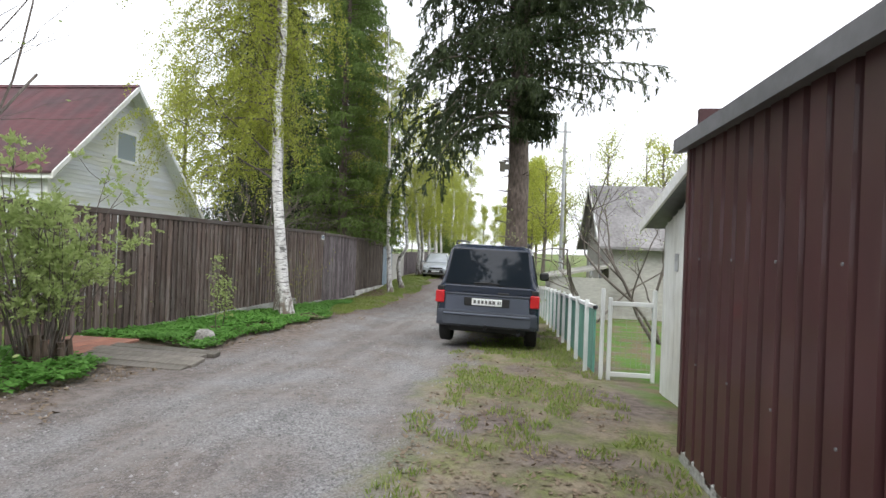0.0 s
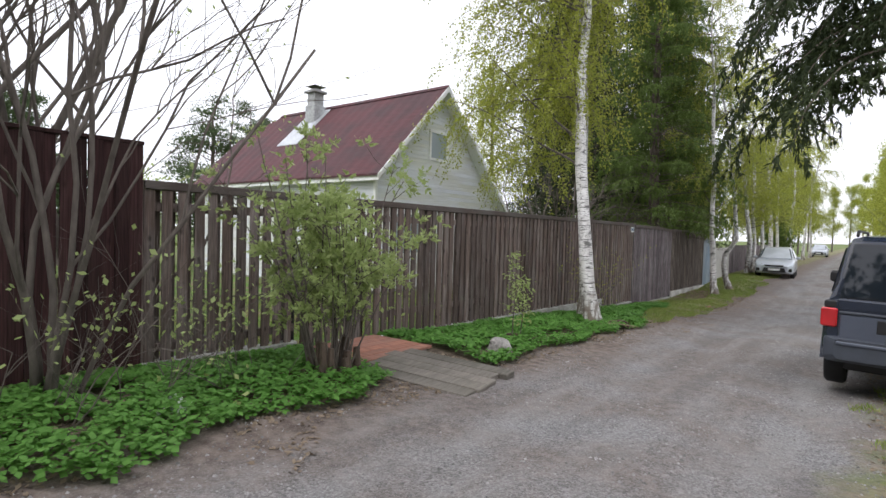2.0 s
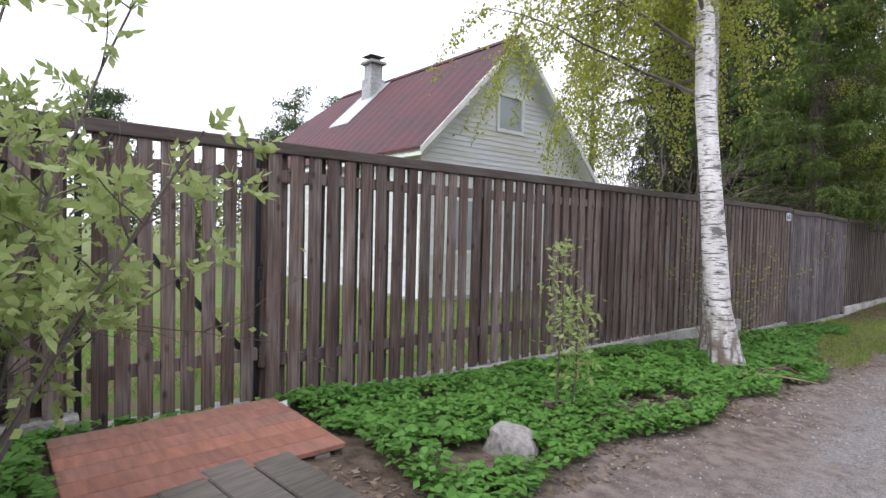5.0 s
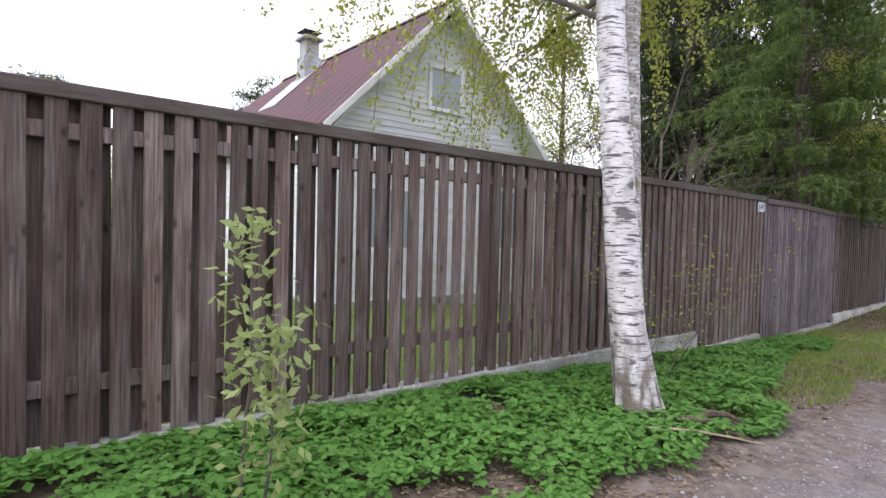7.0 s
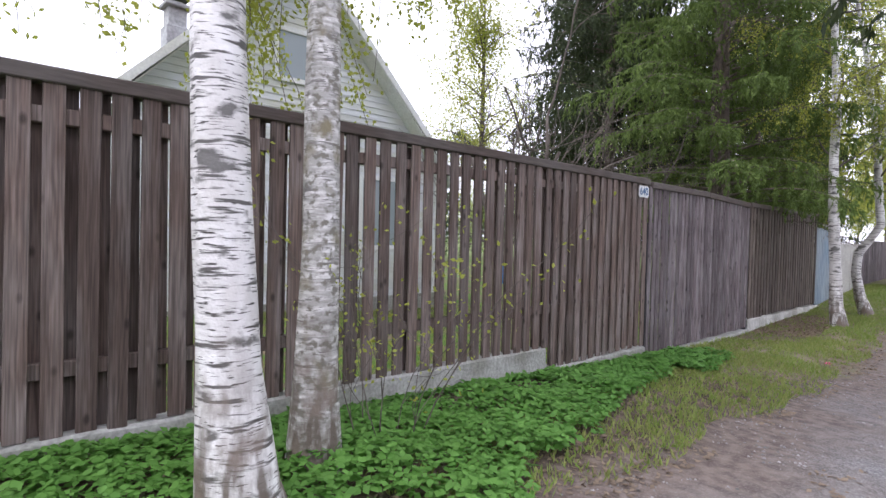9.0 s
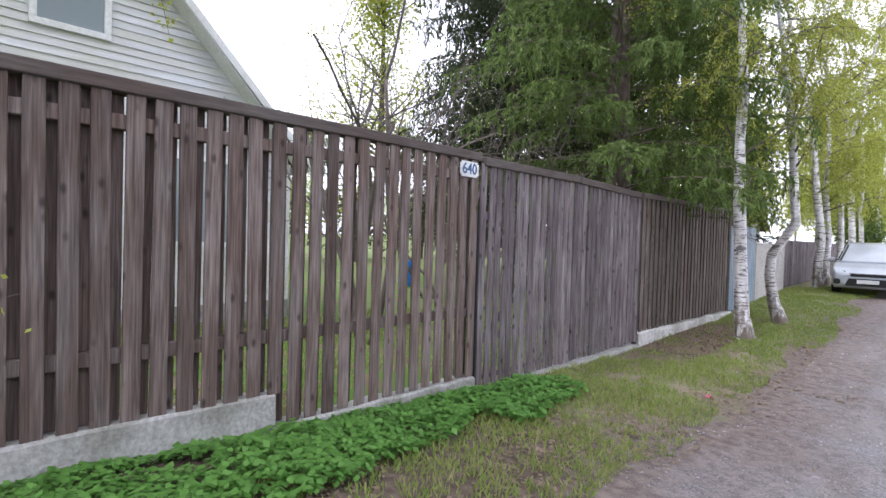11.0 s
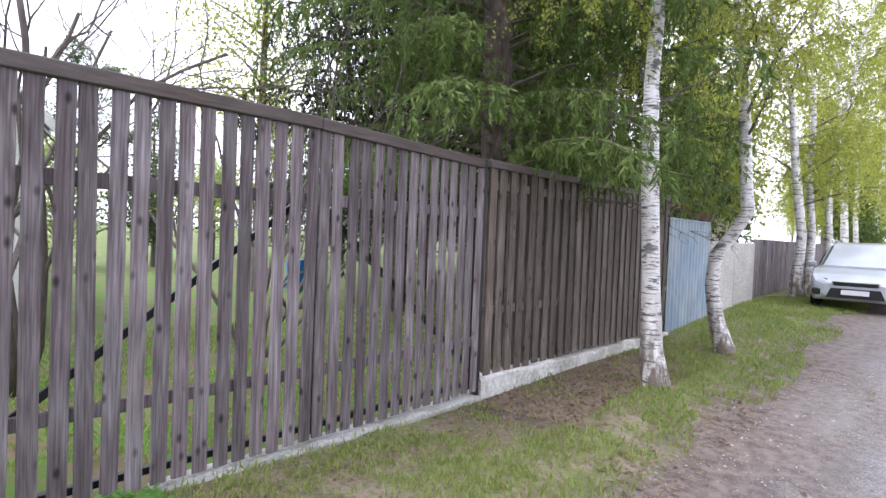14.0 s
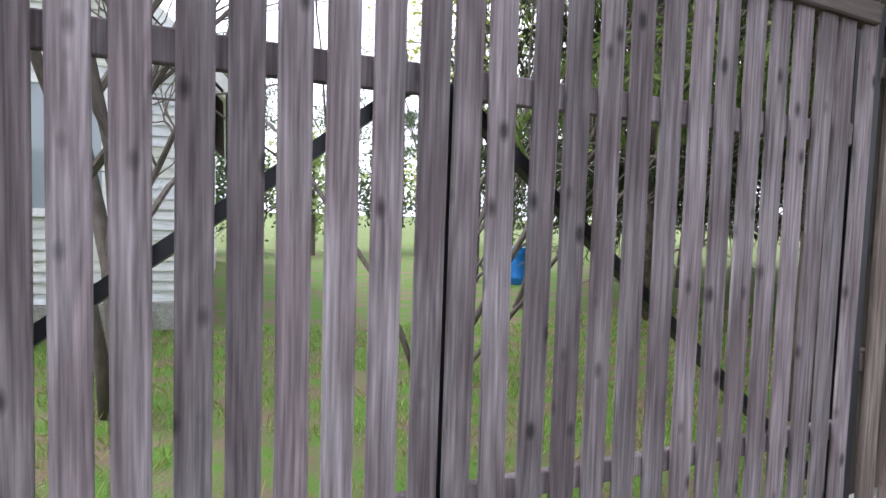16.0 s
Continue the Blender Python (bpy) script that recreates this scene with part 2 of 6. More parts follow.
def birch_bark(name, dark_base=0.9, lichen=0.0):
    """White bark with dark lenticels across the trunk and black rough bark towards the foot."""
    ma = bpy.data.materials.new(name)
    ma.use_nodes = True
    nd, ln = ma.node_tree.nodes, ma.node_tree.links
    bs = nd["Principled BSDF"]
    bs.inputs["Roughness"].default_value = 0.7
    co = nd.new("ShaderNodeTexCoord")

    def field(size, detail, lo, hi):
        mp = nd.new("ShaderNodeMapping")
        mp.inputs["Scale"].default_value = size
        ln.new(co.outputs["Object"], mp.inputs["Vector"])
        t = nd.new("ShaderNodeTexNoise")
        t.inputs["Scale"].default_value, t.inputs["Detail"].default_value = 1.0, detail
        ln.new(mp.outputs[0], t.inputs["Vector"])
        r = nd.new("ShaderNodeMapRange")
        r.inputs["From Min"].default_value, r.inputs["From Max"].default_value = lo, hi
        ln.new(t.outputs["Fac"], r.inputs["Value"])
        return r.outputs[0]

    def mixed(fac, a, b):
        m = nd.new("ShaderNodeMixRGB")
        ln.new(fac, m.inputs[0])
        for socket, c in ((m.inputs[1], a), (m.inputs[2], b)):
            if isinstance(c, tuple):
                socket.default_value = (*c, 1)
            else:
                ln.new(c, socket)
        return m.outputs[0]

    white = mixed(field((6, 6, 3), 5, 0.35, 0.65), (0.78, 0.77, 0.765), (0.58, 0.56, 0.545))
    bands = field((4, 4, 42), 4, 0.57, 0.63)
    c = mixed(bands, white, (0.10, 0.095, 0.09))
    c = mixed(field((11, 11, 110), 2, 0.61, 0.66), c, (0.06, 0.055, 0.05))
    c = mixed(field((5, 5, 9), 5, 0.58, 0.66), c, (0.14, 0.135, 0.13))
    if lichen:
        c = mixed(field((8, 8, 34), 6, 0.36, 0.58), c, (0.36, 0.35, 0.33))
        c = mixed(field((20, 20, 26), 6, 0.5, 0.62), c, (0.17, 0.16, 0.135))
        c = mixed(field((5, 5, 4), 6, 0.55, 0.68), c, (0.2, 0.175, 0.11))
    sep = nd.new("ShaderNodeSeparateXYZ")
    ln.new(co.outputs["Object"], sep.inputs[0])
    foot = nd.new("ShaderNodeMapRange")
    foot.inputs["From Min"].default_value, foot.inputs["From Max"].default_value = 1.3, 0.05
    foot.inputs["To Min"].default_value, foot.inputs["To Max"].default_value = -0.2, dark_base * 1.4
    ln.new(sep.outputs["Z"], foot.inputs["Value"])
    rough = nd.new("ShaderNodeMath")
    rough.operation, rough.use_clamp = "MULTIPLY", True
    ln.new(foot.outputs[0], rough.inputs[0])
    ln.new(field((13, 13, 3.2), 6, 0.42, 0.6), rough.inputs[1])
    c = mixed(rough.outputs[0], c, (0.13, 0.105, 0.085))
    moss = nd.new("ShaderNodeMath")
    moss.operation, moss.use_clamp = "MULTIPLY", True
    ln.new(foot.outputs[0], moss.inputs[0])
    ln.new(field((7, 7, 5), 6, 0.5, 0.62), moss.inputs[1])
    c = mixed(moss.outputs[0], c, (0.19, 0.15, 0.125))
    ln.new(c, bs.inputs["Base Color"])
    bp = nd.new("ShaderNodeBump")
    bp.inputs["Strength"].default_value, bp.inputs["Distance"].default_value = 0.5, 0.015
    ln.new(field((16, 16, 22), 6, 0.2, 0.8), bp.inputs["Height"])
    ln.new(bp.outputs[0], bs.inputs["Normal"])
    return ma


def glass(name, tint, rough=0.03):
    ma = bpy.data.materials.new(name)
    ma.use_nodes = True
    bs = ma.node_tree.nodes["Principled BSDF"]
    bs.inputs["Base Color"].default_value = (*tint, 1)
    bs.inputs["Roughness"].default_value = rough
    bs.inputs["Specular IOR Level"].default_value = 0.5
    return ma


M_FENCE = plank_wood("fence_boards", (0.118, 0.086, 0.074), (0.175, 0.146, 0.135))
M_FENCE_DARK = plank_wood("fence_boards_dark", (0.098, 0.078, 0.066), (0.145, 0.122, 0.107))
M_GATE = plank_wood("gate_boards", (0.125, 0.102, 0.107), (0.195, 0.174, 0.181), 0.75)
M_CAP = material("cap_rail_wood", (0.075, 0.055, 0.047), 0.75, grain=(40, 4, 40), second=(0.1, 0.085, 0.078), bump=0.3)
M_MAROON = plank_wood("maroon_boards", (0.040, 0.017, 0.017), (0.05, 0.025, 0.024), 0.3)
M_CONC = material("plinth_concrete", (0.36, 0.36, 0.34), 0.9, grain=(30, 30, 30), second=(0.22, 0.22, 0.19), coarse=2.2, bump=0.5)
M_CONC_W = material("plinth_concrete_pale", (0.55, 0.55, 0.52), 0.9, grain=(22, 22, 22), second=(0.33, 0.32, 0.28), coarse=2.5, bump=0.6)
M_IRON = material("black_iron", (0.018, 0.019, 0.024), 0.45, 0.3, vary=0.2, bump=0.1)
M_DECK = material("deck_paint", (0.34, 0.15, 0.10), 0.7, grain=(30, 5, 30), second=(0.25, 0.14, 0.11), piece=0.12)
M_PLANK = material("old_plank", (0.2, 0.18, 0.155), 0.9, grain=(40, 4, 40), second=(0.12, 0.11, 0.09), piece=0.15)
M_SIDING = material("siding_paint", (0.68, 0.705, 0.745), 0.6, grain=(1.5, 1.5, 30), vary=0.1, second=(0.60, 0.61, 0.55), coarse=0.45, bump=0.1, piece=0.05)
M_ROOF = material("red_roof_sheet", (0.078, 0.021, 0.026), 0.75, grain=(3, 14, 3), vary=0.2, second=(0.05, 0.02, 0.024), coarse=0.9, bump=0.1)
M_TRIM = material("white_trim", (0.80, 0.82, 0.82), 0.6, grain=(20, 20, 20), vary=0.1, second=(0.7, 0.7, 0.66), bump=0.1)
M_ZINC = material("zinc_flashing", (0.55, 0.57, 0.6), 0.4, 0.6, vary=0.15, bump=0.05)
M_CHIM = material("chimney_render", (0.42, 0.44, 0.45), 0.85, grain=(12, 12, 12), second=(0.3, 0.3, 0.3), bump=0.3)
M_PANE = glass("window_glass", (0.30, 0.35, 0.37))
M_GARAGE = material("brown_sheet", (0.060, 0.017, 0.020), 0.5, 0.0, grain=(3, 3, 1.2), vary=0.15, second=(0.066, 0.024, 0.025), coarse=1.4, bump=0.04, coat=0.25)
M_GREYTRIM = material("grey_roof_trim", (0.17, 0.17, 0.18), 0.55, grain=(10, 10, 10), vary=0.15, bump=0.1)
M_WHITEWASH = material("white_shed_boards", (0.70, 0.72, 0.70), 0.75, grain=(12, 12, 2), vary=0.12, second=(0.55, 0.55, 0.5), bump=0.15)
M_GREEN = material("green_fence_paint", (0.10, 0.26, 0.21), 0.55, grain=(10, 10, 3), vary=0.2, second=(0.14, 0.29, 0.23), piece=0.15)
M_ROCK = material("granite", (0.3, 0.285, 0.27), 0.9, grain=(25, 25, 25), vary=0.35, bump=0.5)
M_BIRCH = birch_bark("birch_bark")
M_LICHEN = birch_bark("lichen_birch_bark", 1.0, 1.0)
M_BARK = material("spruce_bark", (0.14, 0.11, 0.095), 0.95, grain=(14, 14, 5), vary=0.5, second=(0.09, 0.07, 0.06), bump=0.9)
M_TWIG = material("bare_twigs", (0.13, 0.11, 0.095), 0.9, grain=(20, 20, 6), vary=0.3, bump=0.3)
M_STUMP = material("stump_bark", (0.11, 0.08, 0.06), 0.95, grain=(25, 25, 6), vary=0.5, bump=0.8)
M_BIRCH_LEAF = foliage("young_birch_leaf", (0.28, 0.32, 0.045), (0.44, 0.47, 0.10), 0.5)
M_BUSH_LEAF = foliage("young_shrub_leaf", (0.27, 0.35, 0.11), (0.48, 0.56, 0.25), 0.5)
M_HERB = foliage("ground_elder_leaf", (0.075, 0.20, 0.03), (0.18, 0.38, 0.085), 0.4)
M_GRASS = foliage("grass_blade", (0.14, 0.28, 0.035), (0.37, 0.36, 0.14), 0.4)
M_NEEDLE = foliage("spruce_needle", (0.05, 0.085, 0.024), (0.20, 0.285, 0.066), 0.4, 0.6)
M_NEEDLE_D = foliage("dark_spruce_needle", (0.016, 0.030, 0.014), (0.072, 0.095, 0.034), 0.3, 0.6)
M_DRYTWIG = material("dead_grey_twigs", (0.15, 0.125, 0.10), 0.95, grain=(20, 20, 6), vary=0.3, bump=0.2)
M_PINE = foliage("pine_needle", (0.05, 0.085, 0.035), (0.1, 0.14, 0.06), 0.3)
M_DEAD = foliage("dead_leaf", (0.14, 0.105, 0.075), (0.32, 0.25, 0.18), 0.2, 0.8)
M_RUBBER = material("tyre_rubber", (0.018, 0.018, 0.018), 0.85, vary=0.2, bump=0.1)
M_SUV = material("dark_blue_grey_paint", (0.075, 0.088, 0.122), 0.4, 0.1, vary=0.05, bump=0.0, coat=0.6)
M_SUV_DARK = material("dark_navy_paint", (0.013, 0.020, 0.038), 0.25, 0.0, vary=0.05, bump=0.0, coat=0.3)
M_PLASTIC = material("grey_plastic_cladding", (0.050, 0.058, 0.076), 0.6, vary=0.1, bump=0.1)
M_BLACK = material("black_plastic", (0.012, 0.012, 0.013), 0.6, vary=0.1, bump=0.1)
M_SILVER = material("silver_car_paint", (0.52, 0.56, 0.62), 0.3, 0.35, vary=0.04, bump=0.0, coat=0.7)
M_CHROME = material("chrome", (0.6, 0.6, 0.62), 0.15, 1.0, vary=0.03, bump=0.0)
M_RED_LENS = material("red_lens", (0.5, 0.015, 0.02), 0.15, vary=0.1, bump=0.0, coat=0.8)
M_WHITE = material("white_enamel", (0.78, 0.8, 0.8), 0.35, vary=0.05, bump=0.0)
M_INK = material("blue_enamel", (0.03, 0.11, 0.26), 0.4, vary=0.05, bump=0.0)
M_GREY_INK = material("plate_print", (0.1, 0.1, 0.1), 0.5, vary=0.05, bump=0.0)
M_SCREEN = glass("windscreen_glass", (0.05, 0.065, 0.07), 0.12)
M_CAR_GLASS = glass("car_glass", (0.012, 0.016, 0.022))
M_BLUE = material("blue_plastic", (0.02, 0.2, 0.6), 0.4, vary=0.1, bump=0.05)
M_SHEET = material("blue_grey_sheet", (0.27, 0.32, 0.36), 0.6, 0.1, grain=(5, 5, 1.5), vary=0.2, second=(0.2, 0.27, 0.33))
M_GREYWALL = material("grey_house_wall", (0.42, 0.41, 0.38), 0.85, grain=(6, 6, 20), vary=0.15, second=(0.33, 0.32, 0.29))
M_SLATE = material("grey_slate_roof", (0.27, 0.26, 0.26), 0.8, grain=(10, 10, 10), vary=0.25, second=(0.2, 0.19, 0.19))
M_BROWNROOF = material("brown_roof", (0.13, 0.07, 0.05), 0.8, grain=(10, 10, 10), vary=0.25)

# ---- ground: one sheet, lane of gravel with dirt edges and green verges ----
def ground_material():
    ma = bpy.data.materials.new("lane_and_verges")
    ma.use_nodes = True
    nd, ln = ma.node_tree.nodes, ma.node_tree.links
    bs = nd["Principled BSDF"]
    bs.inputs["Roughness"].default_value = 0.95
    bs.inputs["Specular IOR Level"].default_value = 0.2
    co = nd.new("ShaderNodeTexCoord")
    sep = nd.new("ShaderNodeSeparateXYZ")
    ln.new(co.outputs["Object"], sep.inputs[0])

    def tex(scale, detail=4.0):
        t = nd.new("ShaderNodeTexNoise")
        t.inputs["Scale"].default_value, t.inputs["Detail"].default_value = scale, detail
        ln.new(co.outputs["Object"], t.inputs["Vector"])
        return t.outputs["Fac"]

    def ranged(source, a, b, lo=0.0, hi=1.0):
        r = nd.new("ShaderNodeMapRange")
        for key, val in (("From Min", a), ("From Max", b), ("To Min", lo), ("To Max", hi)):
            r.inputs[key].default_value = val
        ln.new(source, r.inputs["Value"])
        return r.outputs[0]

    def op(kind, a, b):
        m = nd.new("ShaderNodeMath")
        m.operation = kind
        for socket, s in ((m.inputs[0], a), (m.inputs[1], b)):
            if isinstance(s, float):
                socket.default_value = s
            else:
                ln.new(s, socket)
        return m.outputs[0]

    def mixed(fac, a, b):
        m = nd.new("ShaderNodeMixRGB")
        ln.new(fac, m.inputs[0])
        for socket, c in ((m.inputs[1], a), (m.inputs[2], b)):
            if isinstance(c, tuple):
                socket.default_value = (*c, 1)
            else:
                ln.new(c, socket)
        return m.outputs[0]

    wob = op("ADD", op("MULTIPLY", ranged(tex(0.45, 3), 0.3, 0.7, -1, 1), 0.35), op("MULTIPLY", ranged(tex(4.0, 4), 0.3, 0.7, -1, 1), 0.14))
    v = op("ADD", sep.outputs["X"], wob)
    stones = nd.new("ShaderNodeTexVoronoi")
    stones.inputs["Scale"].default_value = 34.0
    ln.new(co.outputs["Object"], stones.inputs["Vector"])
    stones_b = nd.new("ShaderNodeTexVoronoi")
    stones_b.inputs["Scale"].default_value = 90.0
    ln.new(co.outputs["Object"], stones_b.inputs["Vector"])
    grit = mixed(ranged(stones_b.outputs["Color"], 0.2, 0.8), (0.115, 0.115, 0.118), (0.33, 0.328, 0.332))
    grit = mixed(ranged(stones.outputs["Color"], 0.55, 0.95, 0, 0.65), grit, (0.37, 0.36, 0.355))
    grit = mixed(ranged(tex(45, 4), 0.45, 0.7, 0, 0.6), grit, (0.11, 0.107, 0.106))
    dirt = mixed(ranged(tex(9.0, 8), 0.35, 0.65), (0.10, 0.078, 0.067), (0.205, 0.167, 0.146))
    dirt = mixed(ranged(stones_b.outputs["Color"], 0.6, 1.0, 0, 0.5), dirt, (0.26, 0.235, 0.215))
    rut = ranged(tex(0.8, 9), 0.4, 0.6, 0.1, 0.65)
    lane = mixed(rut, grit, dirt)
    track = nd.new("ShaderNodeMapping")
    track.inputs["Scale"].default_value = (2.2, 0.3, 1.0)
    ln.new(co.outputs["Object"], track.inputs["Vector"])
    streak = nd.new("ShaderNodeTexNoise")
    streak.inputs["Scale"].default_value, streak.inputs["Detail"].default_value = 1.3, 10.0
    ln.new(track.outputs[0], streak.inputs["Vector"])
    lane = mixed(ranged(streak.outputs["Fac"], 0.5, 0.66, 0, 0.35), lane, (0.30, 0.295, 0.29))
    lane = mixed(ranged(streak.outputs["Fac"], 0.46, 0.34, 0, 0.35), lane, (0.12, 0.115, 0.115))
    soil = mixed(ranged(tex(9, 8), 0.35, 0.65), (0.06, 0.045, 0.033), (0.15, 0.115, 0.09))
    turf = mixed(ranged(tex(3.0, 9), 0.38, 0.6), (0.14, 0.17, 0.05), (0.25, 0.21, 0.15))
    turf = mixed(ranged(tex(22, 5), 0.45, 0.7, 0, 0.6), turf, (0.075, 0.062, 0.045))
    lawn = mixed(ranged(tex(2.4, 8), 0.44, 0.6), (0.09, 0.17, 0.03), (0.16, 0.125, 0.08))
    herb_zone = ranged(sep.outputs["Y"], 11.0, 13.0)
    verge = mixed(herb_zone, soil, turf)
    bare = op("MULTIPLY", op("MULTIPLY", ranged(sep.outputs["Y"], 15.6, 16.4), ranged(sep.outputs["Y"], 20.0, 19.0)), ranged(v, 1.6, 1.1))
    verge = mixed(bare, verge, soil)
    left = mixed(ranged(v, 1.9, 2.3), verge, dirt)
    left = mixed(ranged(v, 2.6, 3.5), left, lane)
    patchy = mixed(ranged(tex(0.9, 5), 0.4, 0.56), dirt, turf)
    right = mixed(ranged(v, 6.1, 6.7), left, patchy)
    right = mixed(ranged(v, 8.4, 9.0), right, lawn)
    whole = mixed(ranged(sep.outputs["X"], -0.25, -0.05), lawn, right)
    ln.new(whole, bs.inputs["Base Color"])
    bp = nd.new("ShaderNodeBump")
    bp.inputs["Strength"].default_value, bp.inputs["Distance"].default_value = 0.5, 0.02
    ln.new(op("ADD", op("MULTIPLY", stones.outputs["Distance"], 0.7), tex(25, 5)), bp.inputs["Height"])
    ln.new(bp.outputs[0], bs.inputs["Normal"])
    return ma


def swell(v, u):
    """Small unevenness of the ground: ruts in the lane, a raised verge."""
    z = 0.03 * noise.noise(Vector((v * 0.5, u * 0.3, 0)))
    z += 0.012 * noise.noise(Vector((v * 2.1, u * 1.7, 3)))
    z -= 0.05 * math.exp(-((v - 3.8) / 0.5) ** 2) + 0.05 * math.exp(-((v - 5.6) / 0.5) ** 2)
    z += 0.06 * math.exp(-((v - 1.4) / 0.7) ** 2)
    return z if abs(v) < 30 and -40 < u < 120 else 0.0


vs_ = np.unique(np.round(np.concatenate([np.linspace(-900, -30, 12), np.linspace(-30, -2, 20), np.arange(-2, 9.5, 0.16), np.linspace(9.5, 40, 20), np.linspace(40, 900, 12)]), 3))
us_ = np.unique(np.round(np.concatenate([np.linspace(-900, -15, 12), np.arange(-15, 26, 0.25), np.linspace(26, 120, 60), np.linspace(120, 1500, 14)]), 3))
gs = Shape()
gs.v = [(v, u, gz(u) + swell(v, u)) for u in us_ for v in vs_]
nv = len(vs_)
gs.f = [(j * nv + i, j * nv + i + 1, (j + 1) * nv + i + 1, (j + 1) * nv + i) for j in range(len(us_) - 1) for i in range(nv - 1)]
thing("ground", PLAN, "unpaved gravel lane with worn dirt edges and green verges", "ground", kind="structure", data=gs.mesh("ground", ground_material(), True))


def on_ground(v, u):
    return gz(u) + swell(v, u)


# ---- fences along the lane ----
def board_mesh(width, thick, length, mat):
    return Shape().bevel_box(-thick / 2, thick / 2, -width / 2, width / 2, 0, length, 0.004).mesh("board", mat)


def run_of_boards(parent, first, last, pitch, width, x, z0, z1, mat, thick=0.022):
    """Upright boards side by side; z0 may depend on the place along the fence."""
    made = {}
    u = first
    while u < last + 0.001:
        low = round(z0(u) if callable(z0) else z0, 2)
        if low not in made:
            made[low] = board_mesh(width, thick, z1 - low, mat)
        lean = rng.normal(0, 0.25)
        part("board", made[low], parent, m=pose(x + rng.normal(0, 0.0015), u + rng.normal(0, 0.004), low + rng.normal(0, 0.005), lean, 0, rng.normal(0, 0.6)))
        u += pitch


def bar(name, parent, u0, u1, x0, x1, z0, z1, mat, label="", b=0.005):
    """A beam along the fence."""
    return part(name, Shape().bevel_box(x0, x1, u0, u1, z0, z1, b).mesh(name, mat), parent, label)


def plinth_part(parent, u0, u1, top0, top1, mat, x0=-0.11, x1=0.075, wave=0.012):
    """A rough cast concrete strip that follows the ground."""
    n = max(3, int((u1 - u0) / 0.22))
    sh = Shape()
    rows = []
    for i in range(n + 1):
        u = u0 + (u1 - u0) * i / n
        t = top0 + (top1 - top0) * i / n + rng.normal(0, wave * 0.5)
        x = x1 + rng.normal(0, wave * 0.6)
        rows.append([(x0, u, gz(u) - 0.35), (x + 0.01, u, gz(u) - 0.35), (x, u, t - 0.02), (x - 0.02, u, t), (x0, u, t)])
    vs = [p for r in rows for p in r]
    fs = [(i * 5 + k, i * 5 + (k + 1) % 5, (i + 1) * 5 + (k + 1) % 5, (i + 1) * 5 + k) for i in range(n) for k in range(5)]
    fs += [(0, 1, 2, 3, 4), tuple(n * 5 + k for k in range(5))]
    sh.add(vs, fs)
    return part("plinth", sh.mesh("plinth", mat), parent, "rough cast concrete plinth")


def post_part(parent, u, x0, x1, z0, z1, mat, w=0.09, label=""):
    return part("post", Shape().bevel_box(x0, x1, u - w / 2, u + w / 2, z0, z1, 0.006).mesh("post", mat), parent, label)


# tall maroon close-boarded fence at the start
maroon = thing("board_fence", PLAN, "tall dark maroon close-boarded wooden fence", "fence", "fences along the lane")
run_of_boards(maroon, -11.0, -3.3, 0.256, 0.135, 0.03, lambda u: gz(u) + 0.06, 2.36, M_MAROON)
run_of_boards(maroon, -10.872, -3.2, 0.256, 0.135, 0.054, lambda u: gz(u) + 0.06, 2.36, M_MAROON)
bar("cap", maroon, -11.1, -3.25, -0.06, 0.07, 2.36, 2.40, M_MAROON)
for rz in (0.4, 1.9):
    bar("rail", maroon, -11.1, -3.25, -0.04, 0.015, rz, rz + 0.08, M_MAROON)
for pu in (-10.9, -8.4, -5.9, -3.3):
    post_part(maroon, pu, -0.13, -0.042, -0.4, 2.35, M_MAROON)


def stagger_fence(u0, u1, pitch, low, cap_z, mat, label, posts, width=0.115, lead=0.01):
    """Boards on both faces of the rails, each gap covered by a board on the other face, under a cap rail."""
    f = thing("board_fence", PLAN, label, "fence", "fences along the lane")
    run_of_boards(f, u0 + width / 2 + lead, u1 - width / 2, pitch, width, 0.043, low, cap_z - 0.07, mat)
    run_of_boards(f, u0 + width / 2 + lead + pitch / 2, u1 - width / 2, pitch, width - 0.004, -0.058, low, cap_z - 0.07, mat)
    bar("cap", f, u0, u1, -0.075, 0.078, cap_z - 0.095, cap_z, M_CAP, "weathered brown cap rail", 0.008)
    bar("rail", f, u0, u1, -0.044, 0.028, cap_z - 0.33, cap_z - 0.23, mat)
    bar("rail", f, u0, u1, -0.044, 0.028, 0.13, 0.23, mat)
    for pu in posts:
        post_part(f, pu, -0.16, -0.072, gz(pu) - 0.5, cap_z - 0.1, mat)
    return f


fence_a = stagger_fence(-3.24, -1.27, 0.178, lambda u: gz(u) + 0.06, 2.0, M_FENCE, "dark brown staggered board fence beside the wicket", (-3.1, -1.35))
post_part(fence_a, -3.27, -0.06, 0.035, gz(-3.2), 1.99, M_FENCE, 0.13)
plinth_part(fence_a, -3.25, -1.25, 0.03, 0.0, M_CONC)
fence_b = stagger_fence(0.0, 12.17, 0.176, lambda u: (-0.17 - 0.012 * u) if u < 9.62 else -0.55, 2.0, M_FENCE,
                        "weathered dark brown staggered board fence on concrete plinth", (0.06, 2.6, 5.1, 7.5, 9.7, 12.1), lead=0.045)
plinth_part(fence_b, 0.0, 4.0, -0.18, -0.22, M_CONC, wave=0.008)
plinth_part(fence_b, 4.0, 9.62, -0.22, -0.28, M_CONC)
plinth_part(fence_b, 9.62, 12.15, -0.55, -0.57, M_CONC)
